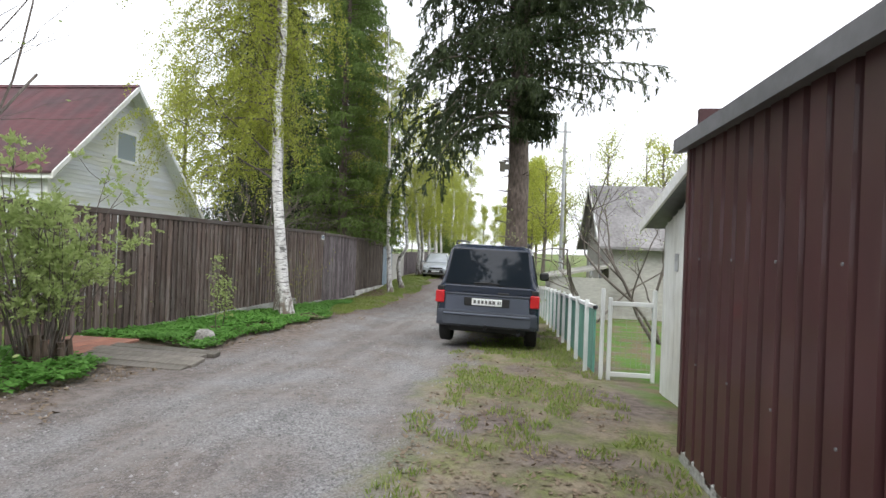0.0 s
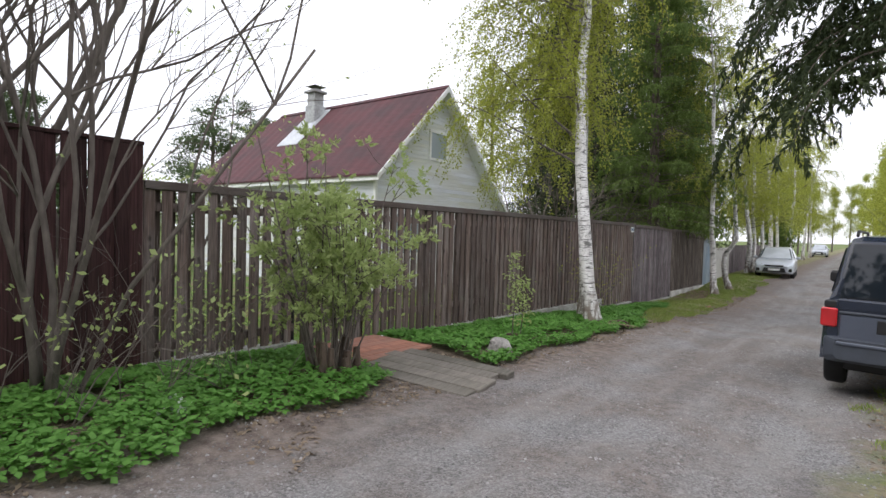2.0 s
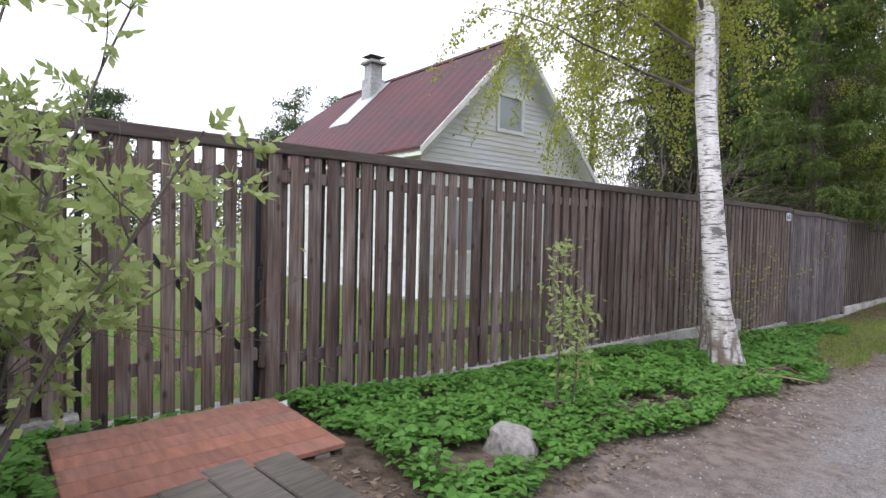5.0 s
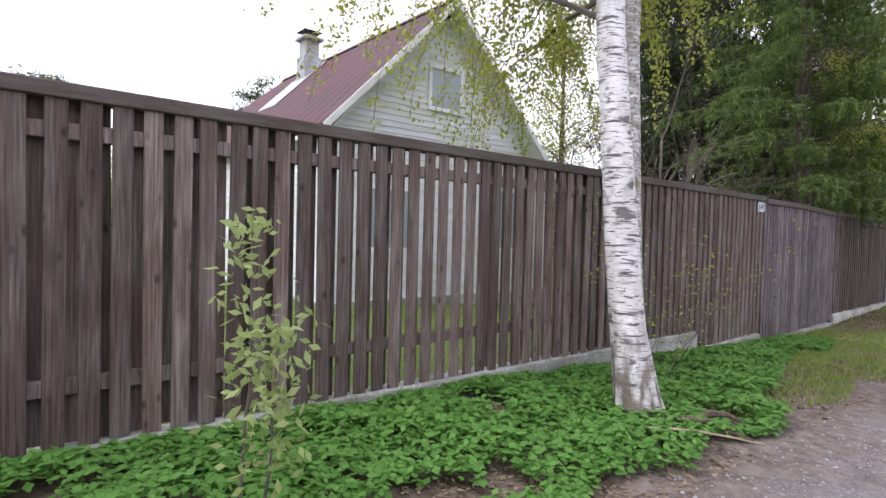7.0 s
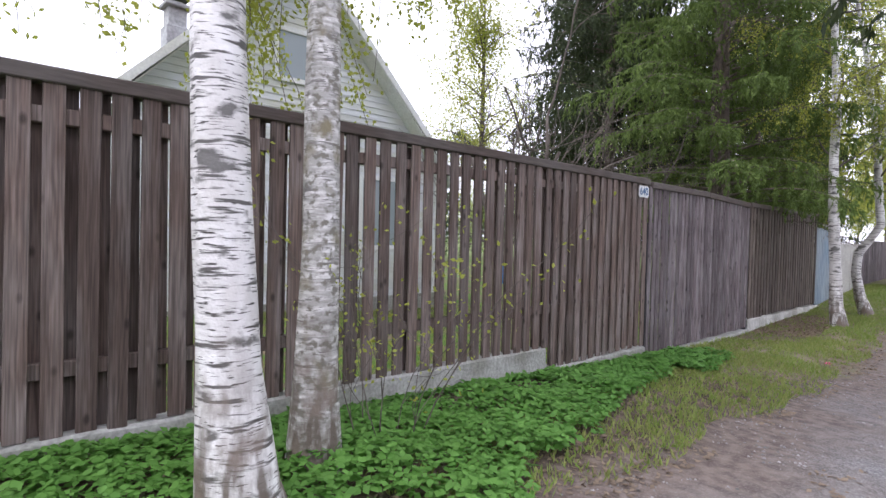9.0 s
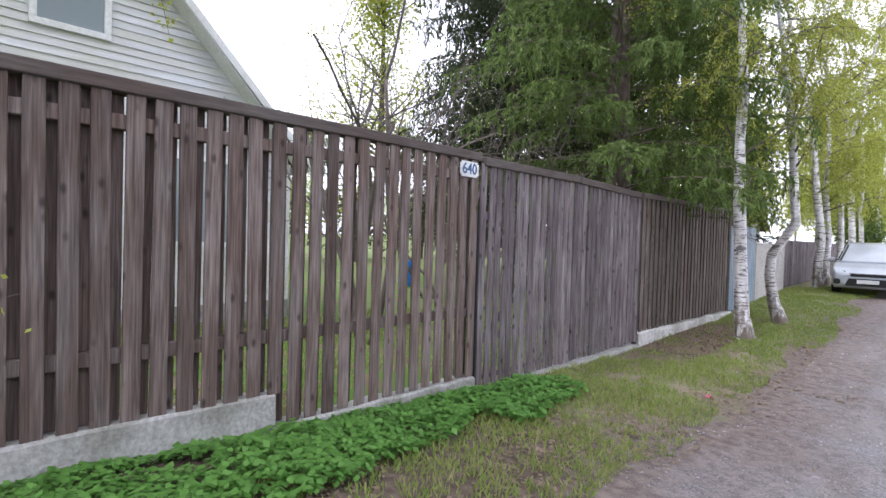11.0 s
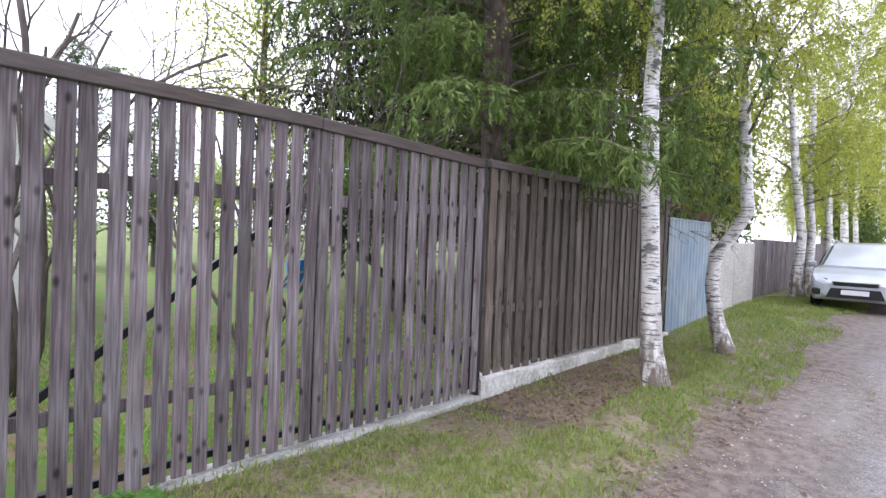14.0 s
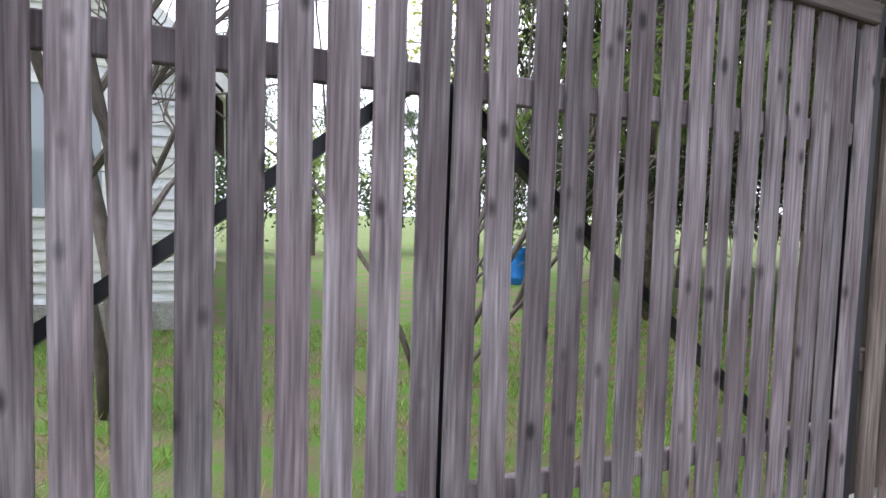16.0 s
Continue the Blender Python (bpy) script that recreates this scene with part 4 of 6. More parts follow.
def simple_house(v, u, w, deep, eave, ridge, wall_mat, roof_mat, label, along=True, rz=0, storey=1):
    h = thing("house", at(v, u, 0, 0, 0, rz), label, "house")
    a = w / 2
    part("wall", Shape().add([(x, y, z) for x in (0, deep) for y, z in ((-a, -0.5), (a, -0.5), (a, eave), (0, ridge), (-a, eave))], [(0, 1, 2, 3, 4), (9, 8, 7, 6, 5), (0, 5, 6, 1), (1, 6, 7, 2), (2, 7, 8, 3), (3, 8, 9, 4), (4, 9, 5, 0)]).mesh("wall", wall_mat), h)
    for s in (-1, 1):
        t = (ridge - eave) / a
        part("roof", Shape().add([(x, y, z) for x in (-0.4, deep + 0.4) for y, z in ((0, ridge + 0.14), (s * (a + 0.4), eave - 0.4 * t + 0.14), (s * (a + 0.4), eave - 0.4 * t + 0.04), (0, ridge + 0.03))], [(0, 1, 2, 3), (7, 6, 5, 4), (0, 4, 5, 1), (1, 5, 6, 2), (2, 6, 7, 3), (3, 7, 4, 0)]).mesh("roof", roof_mat), h)
        part("bargeboard", Shape().add([(x, y, z) for x in (-0.44, -0.405) for y, z in ((0, ridge + 0.16), (s * (a + 0.42), eave - 0.4 * t + 0.16), (s * (a + 0.42), eave - 0.4 * t - 0.02), (0, ridge - 0.04))], [(0, 1, 2, 3), (7, 6, 5, 4), (0, 4, 5, 1), (1, 5, 6, 2), (2, 6, 7, 3), (3, 7, 4, 0)]).mesh("bargeboard", M_TRIM), h)
    for y in (-a * 0.45, a * 0.45):
        window(h, y, 1.5, 0.7, 0.9, x=-0.03)
    window(h, 0, eave + 0.55, 0.6, 0.6, x=-0.03, mullion=False)
    return h


grey_house = simple_house(10.6, 15.0, 5.5, 7.0, 2.8, 5.0, M_GREYWALL, M_SLATE, "old grey house with pale slate roof behind garden", rz=0)
part("porch", Shape().add([(x, y, z) for y in (-3.6, -1.0) for x, z in ((-2.2, 1.45), (0, 1.9), (0, 1.98), (-2.2, 1.53))], [(0, 1, 2, 3), (7, 6, 5, 4), (0, 4, 5, 1), (1, 5, 6, 2), (2, 6, 7, 3), (3, 7, 4, 0)]).box(-2.1, -0.1, -3.5, -3.42, -0.3, 1.5).box(-2.1, -2.02, -3.5, -1.1, -0.3, 1.45).mesh("porch", M_GREYWALL), grey_house)
simple_house(16.5, 1.5, 5.0, 6.0, 3.6, 6.2, M_GREYTRIM, M_GREYTRIM, "dark green-grey gabled house behind the garage")
simple_house(-8.5, 36.0, 5.0, 5.5, 2.3, 3.7, M_GREYWALL, M_BROWNROOF, "small cabin with brown roof behind the spruces")

# ---- vehicles ----
def wheel(parent, x, y, r, w, side):
    t = Shape()
    rings = [(-w / 2, r * 0.62), (-w / 2, r * 0.92), (-w * 0.36, r), (w * 0.36, r), (w / 2, r * 0.92), (w / 2, r * 0.62)]
    n = 24
    vs = [(a, q * math.cos(2 * math.pi * k / n), q * math.sin(2 * math.pi * k / n)) for a, q in rings for k in range(n)]
    fs = [(i * n + k, i * n + (k + 1) % n, (i + 1) * n + (k + 1) % n, (i + 1) * n + k) for i in range(5) for k in range(n)]
    t.add(vs, fs)
    wh = part("wheel", t.mesh("wheel", M_RUBBER, True), parent, "black tyre", pose(x, y, r))
    rim = Shape()
    xo = side * w * 0.4
    rim.add([(xo, r * 0.62 * math.cos(2 * math.pi * k / n), r * 0.62 * math.sin(2 * math.pi * k / n)) for k in range(n)] + [(xo - side * 0.05, 0, 0)], [(k, (k + 1) % n, n) for k in range(n)])
    for k in range(5):
        a = 2 * math.pi * k / 5
        rim.box(xo - 0.02, xo + 0.02, -0.03, 0.03, 0, r * 0.6, Matrix.Rotation(a, 4, "X"))
    part("rim", rim.mesh("rim", M_CHIM), wh, "grey alloy rim")
    return wh


def loft(sections):
    """A closed skin through outlines of equal length, capped at both ends."""
    n = len(sections[0])
    vs = [p for s in sections for p in s]
    fs = [(i * n + k, i * n + (k + 1) % n, (i + 1) * n + (k + 1) % n, (i + 1) * n + k) for i in range(len(sections) - 1) for k in range(n)]
    return Shape().add(vs, fs + [tuple(range(n - 1, -1, -1)), tuple(range((len(sections) - 1) * n, len(sections) * n))])


def hull(y, half, z0, z1, tuck=0.05, rnd=0.06):
    """A rounded cross-section of a car body at y."""
    return [(-half + tuck, y, z0), (half - tuck, y, z0), (half, y, z0 + 0.2 * (z1 - z0)), (half, y, z1 - rnd * 1.5), (half - rnd * 0.4, y, z1 - rnd * 0.4), (half - rnd * 1.6, y, z1), (-half + rnd * 1.6, y, z1), (-half + rnd * 0.4, y, z1 - rnd * 0.4), (-half, y, z1 - rnd * 1.5), (-half, y, z0 + 0.2 * (z1 - z0))]


def make_suv(m):
    s = thing("suv", m, "parked boxy dark blue-grey suv with grey cladding", "car")
    hw = 0.905
    part("body", loft([hull(0.06, hw - 0.05, 0.50, 1.03), hull(0.14, hw, 0.36, 1.05), hull(2.2, hw, 0.33, 1.06), hull(3.3, hw - 0.01, 0.33, 1.05), hull(3.5, hw - 0.02, 0.36, 1.02), hull(4.15, hw - 0.1, 0.4, 0.9, 0.08), hull(4.3, hw - 0.22, 0.45, 0.75, 0.1)]).mesh("body", M_SUV_DARK, False), s, "dark navy lower body")
    def cab(y, half_low, half_top, z0, z1, r=0.09):
        return [(-half_low, y, z0), (half_low, y, z0), (half_top, y, z1 - r), (half_top - r * 0.4, y, z1 - r * 0.3), (half_top - r * 1.5, y, z1), (-half_top + r * 1.5, y, z1), (-half_top + r * 0.4, y, z1 - r * 0.3), (-half_top, y, z1 - r)]
    part("cabin", loft([cab(0.12, 0.86, 0.80, 1.03, 1.10, 0.02), cab(0.16, 0.87, 0.79, 1.03, 1.3), cab(0.30, 0.87, 0.74, 1.03, 1.70), cab(0.42, 0.87, 0.73, 1.03, 1.755), cab(1.6, 0.88, 0.74, 1.03, 1.78), cab(2.55, 0.87, 0.72, 1.03, 1.74), cab(3.25, 0.86, 0.78, 1.03, 1.12, 0.02)]).mesh("cabin", M_SUV_DARK), s)
    part("rear_window", loft([[(-0.76, 0.095, 1.08), (0.76, 0.095, 1.08), (0.67, 0.245, 1.67), (-0.67, 0.245, 1.67)], [(-0.76, 0.18, 1.08), (0.76, 0.18, 1.08), (0.67, 0.34, 1.67), (-0.67, 0.34, 1.67)]]).mesh("rear_window", M_CAR_GLASS), s, "dark tinted rear window")
    for sd in (-1, 1):
        for a, b in ((0.45, 1.25), (1.32, 2.2), (2.27, 2.95)):
            part("side_window", Shape().add([(sd * 0.878, a, 1.1), (sd * 0.878, b, 1.1), (sd * 0.765, b - (0.35 if b > 2.9 else 0), 1.62), (sd * 0.765, a, 1.62), (sd * 0.84, a, 1.1), (sd * 0.84, b, 1.1), (sd * 0.72, b - (0.35 if b > 2.9 else 0), 1.62), (sd * 0.72, a, 1.62)], [(0, 1, 2, 3), (7, 6, 5, 4), (0, 4, 5, 1), (1, 5, 6, 2), (2, 6, 7, 3), (3, 7, 4, 0)]).mesh("side_window", M_CAR_GLASS), s)
        tl = part("tail_light", Shape().bevel_box(sd * 0.84 - 0.085, sd * 0.84 + 0.075, 0.025, 0.2, 0.74, 0.95, 0.015).mesh("tail_light", M_RED_LENS), s, "red tail light")
        part("reverse_lens", Shape().bevel_box(sd * 0.84 - 0.06, sd * 0.84 + 0.06, 0.045, 0.2, 0.955, 1.03, 0.012).mesh("reverse_lens", M_BLACK), tl)
        part("roof_rail", Shape().tube([(sd * 0.66, 0.5, 1.76), (sd * 0.66, 0.6, 1.815), (sd * 0.66, 2.3, 1.825), (sd * 0.66, 2.45, 1.76)], [0.018] * 4, 6).mesh("roof_rail", M_BLACK), s, "black roof rail")
        mr = part("mirror", Shape().bevel_box(sd * 1.02 - 0.1, sd * 1.02 + 0.1, 2.86, 2.96, 1.08, 1.25, 0.03).mesh("mirror", M_BLACK), s)
        part("sill", Shape().bevel_box(sd * 0.9 - 0.03, sd * 0.9 + 0.02, 0.9, 3.2, 0.33, 0.62, 0.015).mesh("sill", M_PLASTIC), s, "grey side cladding")
        for wy in (0.72, 3.3):
            wheel(s, sd * 0.79, wy, 0.335, 0.22, sd)
            arch = [(0.43 * math.cos(math.pi * k / 10), 0.43 * math.sin(math.pi * k / 10)) for k in range(11)]
            part("wheel_arch", Shape().tube([(sd * 0.895, wy + a, 0.34 + b) for a, b in arch], [0.04] * 11, 6).mesh("wheel_arch", M_PLASTIC), s)
    gate_ = part("tailgate", Shape().bevel_box(-0.75, 0.75, 0.03, 0.12, 0.60, 0.90, 0.02).mesh("tailgate", M_SUV), s, "blue-grey tailgate panel")
    part("trim_strip", Shape().bevel_box(-0.75, 0.75, 0.022, 0.1, 0.895, 0.925, 0.008).mesh("trim_strip", M_PLASTIC), gate_)
    part("plate_recess", Shape().bevel_box(-0.40, 0.40, 0.02, 0.06, 0.72, 0.86, 0.006).mesh("plate_recess", M_BLACK), gate_)
    part("upper_gate", Shape().bevel_box(-0.78, 0.78, 0.055, 0.16, 0.93, 1.06, 0.02).mesh("upper_gate", M_SUV_DARK), s)
    part("gate_handle", Shape().bevel_box(0.18, 0.38, 0.035, 0.08, 0.925, 0.965, 0.008).mesh("gate_handle", M_BLACK), s)
    part("bumper", loft([hull(-0.02, 0.78, 0.40, 0.62, 0.04, 0.03), hull(0.05, 0.88, 0.36, 0.64, 0.04, 0.03), hull(0.3, 0.915, 0.34, 0.62, 0.03, 0.03)]).mesh("bumper", M_PLASTIC), s, "dark grey plastic bumper")
    part("bumper_step", Shape().bevel_box(-0.76, 0.76, -0.035, 0.02, 0.555, 0.595, 0.01).mesh("bumper_step", M_SUV), s, "grey bumper step")
    pl = part("number_plate", Shape().bevel_box(-0.265, 0.265, 0.008, 0.02, 0.735, 0.848, 0.004).mesh("number_plate", M_WHITE), s, "white number plate")
    for bx, bw in ((-0.21, 0.045), (-0.14, 0.04), (-0.075, 0.04), (-0.01, 0.04), (0.06, 0.05), (0.125, 0.05), (0.205, 0.03), (0.24, 0.02)):
        part("plate_mark", Shape().box(bx - bw / 2, bx + bw / 2, 0.0035, 0.0075, 0.765, 0.82).mesh("plate_mark", M_GREY_INK), pl)
    part("wiper", Shape().tube([(-0.25, 0.085, 1.10), (0.0, 0.083, 1.115), (0.2, 0.08, 1.1)], [0.012, 0.012, 0.008], 6).mesh("wiper", M_BLACK), s)
    part("tow_hitch", Shape().tube([(0, 0.1, 0.36), (0, -0.08, 0.34), (0, -0.1, 0.42)], [0.025, 0.022, 0.028], 8).mesh("tow_hitch", M_IRON), s)
    part("exhaust", Shape().tube([(0.58, 0.3, 0.3), (0.58, 0.0, 0.29)], [0.03, 0.03], 10).mesh("exhaust", M_IRON), s)
    part("underbody", Shape().bevel_box(-0.7, 0.7, 0.3, 3.9, 0.24, 0.4, 0.02).mesh("underbody", M_BLACK), s)
    return s


suv = make_suv(at(6.63, 1.87, 0.02, 0, 1.2, -3) @ Matrix.Diagonal((1, 1, 1.05, 1)))


def make_hatch(m, paint, label, front=True):
    s = thing("car", m, label, "car", "cars parked further on")
    def sec(y, half, z0, z1, top=None):
        return hull(y, half, z0, z1, 0.07, 0.07)
    part("body", loft([sec(0.0, 0.62, 0.38, 0.66), sec(0.1, 0.80, 0.28, 0.74), sec(0.35, 0.89, 0.25, 0.88), sec(0.95, 0.91, 0.24, 1.0), sec(2.0, 0.92, 0.24, 1.03), sec(3.6, 0.92, 0.26, 1.05), sec(4.3, 0.86, 0.3, 1.0), sec(4.45, 0.8, 0.4, 0.85)]).mesh("body", paint, False), s)
    def cab(y, a, b, z1):
        return [(-a, y, 0.98), (a, y, 0.98), (b, y, z1 - 0.08), (b - 0.12, y, z1), (-b + 0.12, y, z1), (-b, y, z1 - 0.08)]
    part("cabin", loft([cab(1.0, 0.84, 0.82, 1.06), cab(1.85, 0.86, 0.66, 1.60), cab(2.5, 0.87, 0.67, 1.66), cab(3.6, 0.86, 0.66, 1.6), cab(4.3, 0.82, 0.74, 1.05)]).mesh("cabin", paint), s)
    part("windscreen", Shape().add([(-0.76, 1.02, 1.07), (0.76, 1.02, 1.07), (0.62, 1.80, 1.56), (-0.62, 1.80, 1.56), (-0.76, 1.10, 1.04), (0.76, 1.10, 1.04), (0.62, 1.86, 1.52), (-0.62, 1.86, 1.52)], [(0, 1, 2, 3), (7, 6, 5, 4), (0, 4, 5, 1), (1, 5, 6, 2), (2, 6, 7, 3), (3, 7, 4, 0)]).mesh("windscreen", M_SCREEN), s, "windscreen reflecting the sky")
    part("grille", Shape().bevel_box(-0.42, 0.42, -0.02, 0.1, 0.62, 0.70, 0.015).mesh("grille", M_BLACK), s)
    part("lower_grille", Shape().add([(x, y, z) for y in (-0.03, 0.2) for x, z in ((-0.55, 0.34), (0.55, 0.34), (0.46, 0.56), (-0.46, 0.56))], [(0, 1, 2, 3), (7, 6, 5, 4), (0, 4, 5, 1), (1, 5, 6, 2), (2, 6, 7, 3), (3, 7, 4, 0)]).mesh("lower_grille", M_BLACK), s)
    part("number_plate", Shape().bevel_box(-0.26, 0.26, -0.05, -0.032, 0.42, 0.53, 0.004).mesh("number_plate", M_WHITE), s)
    part("chrome_strip", Shape().bevel_box(-0.45, 0.45, -0.03, 0.05, 0.70, 0.725, 0.006).mesh("chrome_strip", M_CHROME), s)
    for sd in (-1, 1):
        part("headlight", Shape().add([(sd * 0.5, 0.02, 0.66), (sd * 0.84, 0.2, 0.68), (sd * 0.86, 0.34, 0.82), (sd * 0.55, 0.12, 0.77), (sd * 0.5, 0.2, 0.66), (sd * 0.8, 0.4, 0.68), (sd * 0.8, 0.5, 0.8), (sd * 0.55, 0.3, 0.76)], [(0, 1, 2, 3), (7, 6, 5, 4), (0, 4, 5, 1), (1, 5, 6, 2), (2, 6, 7, 3), (3, 7, 4, 0)]).mesh("headlight", M_CHROME), s, "clear headlight")
        part("fog_recess", Shape().bevel_box(sd * 0.7 - 0.13, sd * 0.7 + 0.1, 0.02, 0.2, 0.38, 0.54, 0.03).mesh("fog_recess", M_BLACK), s)
        part("mirror", Shape().bevel_box(sd * 1.0 - 0.1, sd * 1.0 + 0.1, 1.5, 1.6, 1.0, 1.15, 0.03).mesh("mirror", paint), s)
        part("side_window", Shape().add([(sd * 0.868, 1.6, 1.06), (sd * 0.878, 3.9, 1.06), (sd * 0.69, 3.5, 1.52), (sd * 0.69, 2.0, 1.52), (sd * 0.8, 1.6, 1.06), (sd * 0.8, 3.9, 1.06), (sd * 0.62, 3.5, 1.5), (sd * 0.62, 2.0, 1.5)], [(0, 1, 2, 3), (7, 6, 5, 4), (0, 4, 5, 1), (1, 5, 6, 2), (2, 6, 7, 3), (3, 7, 4, 0)]).mesh("side_window", M_CAR_GLASS), s)
        part("roof_rail", Shape().tube([(sd * 0.6, 2.0, 1.62), (sd * 0.6, 2.2, 1.7), (sd * 0.6, 3.4, 1.7), (sd * 0.6, 3.6, 1.6)], [0.015] * 4, 6).mesh("roof_rail", M_CHIM), s)
        for wy in (0.9, 3.55):
            wheel(s, sd * 0.8, wy, 0.33, 0.22, sd)
    return s


make_hatch(at(2.35, 27.4, 0.0, 0, 0, 3), M_SILVER, "silver-white compact suv parked on the verge facing camera")
make_hatch(at(1.3, 80.0, 0.0, 0, 0, 0), M_SILVER, "pale car parked far along the lane")
make_hatch(at(7.2, 120.0, 0.0, 0, 0, 0), M_SUV, "small distant parked car")

# ---- trees ----
def stuff_part(name, data, parent, label=""):
    return tagged(part(name, data, parent, label), kind="stuff")


def path_from(start, way, length, n, droop=0.0, wob=0.1, r=None):
    r = r or rng
    pts = [np.array(start, float)]
    w = np.array(way, float)
    w /= np.linalg.norm(w)
    step = length / n
    for i in range(n):
        w = w + r.normal(0, wob, 3) + np.array((0, 0, -droop * (i + 1) / n))
        w /= np.linalg.norm(w)
        pts.append(pts[-1] + w * step)
    return pts


def taper(r0, r1, n):
    return [r0 + (r1 - r0) * (i / (n - 1)) ** 0.8 for i in range(n)]


def birch(m, trunk_path, r0, height, label, leaves=9000, reach=2.4, low=3.0, bark=None, hang=1.4, leaf=0.05, crown_side=(0, 0), branches=26, group="birches"):
    """trunk_path: points of the lower trunk; it goes on upwards with a slight sway."""
    tree = thing("birch_tree", m, label, "tree", group)
    pts = [np.array(p, float) for p in trunk_path]
    way = pts[-1] - pts[-2]
    way = way / np.linalg.norm(way) * 0.5 + np.array((0, 0, 0.5))
    while pts[-1][2] < height:
        way = way + rng.normal(0, 0.05, 3) * np.array((1, 1, 0.2))
        way[2] = max(way[2], 0.6)
        pts.append(pts[-1] + way / np.linalg.norm(way) * 0.8)
    zs = np.array([p[2] for p in pts])
    rad = [r0 * (1 - 0.9 * max(z, 0) / height) * (1 + 0.55 * math.exp(-max(z - 0.05, 0) / 0.3)) + 0.008 for z in zs]
    sh = Shape().tube(pts, rad, 16, 0.16)
    part("trunk", sh.mesh("trunk", bark or M_BIRCH, True), tree, "white birch trunk with dark marks")
    tw = Shape()
    spots = []
    for b in range(branches):
        z = low + (height - low) * (b + rng.random()) / branches
        base_p = np.array([np.interp(z, zs, [p[i] for p in pts]) for i in range(3)])
        a = rng.random() * 2 * math.pi
        out = np.array((math.cos(a) + crown_side[0], math.sin(a) + crown_side[1], rng.uniform(0.3, 1.1)))
        ln_ = reach * (1.1 - 0.6 * (z - low) / (height - low)) * rng.uniform(0.6, 1.15)
        limb = path_from(base_p, out, ln_, 7, 0.12, 0.13)
        tw.tube(limb, taper(0.028 * r0 / 0.12, 0.006, 8), 5)
        for q in range(2, 8):
            for _ in range(2):
                side = rng.normal(0, 0.5, 3)
                twig = path_from(limb[q], np.array((side[0] + out[0] * 0.3, side[1] + out[1] * 0.3, -0.2)), hang * rng.uniform(0.5, 1.2), 6, 0.55, 0.12)
                tw.tube(twig, taper(0.006, 0.003, 7), 3)
                spots.append(np.array(twig))
    stuff_part("branchwork", tw.mesh("branchwork", M_TWIG), tree, "thin drooping dark twigs")
    spots = np.array(spots)
    pick = rng.integers(0, len(spots), leaves)
    f = rng.random(leaves) * 5.99
    i = f.astype(int)
    c = spots[pick, i] * (1 - (f - i))[:, None] + spots[pick, i + 1] * (f - i)[:, None] + rng.normal(0, 0.06, (leaves, 3))
    part("crown", leaf_cards("crown", c, leaf, M_BIRCH_LEAF, (0, 0, -0.8), 0.7), tree, "young yellow-green hanging leaves")
    return tree


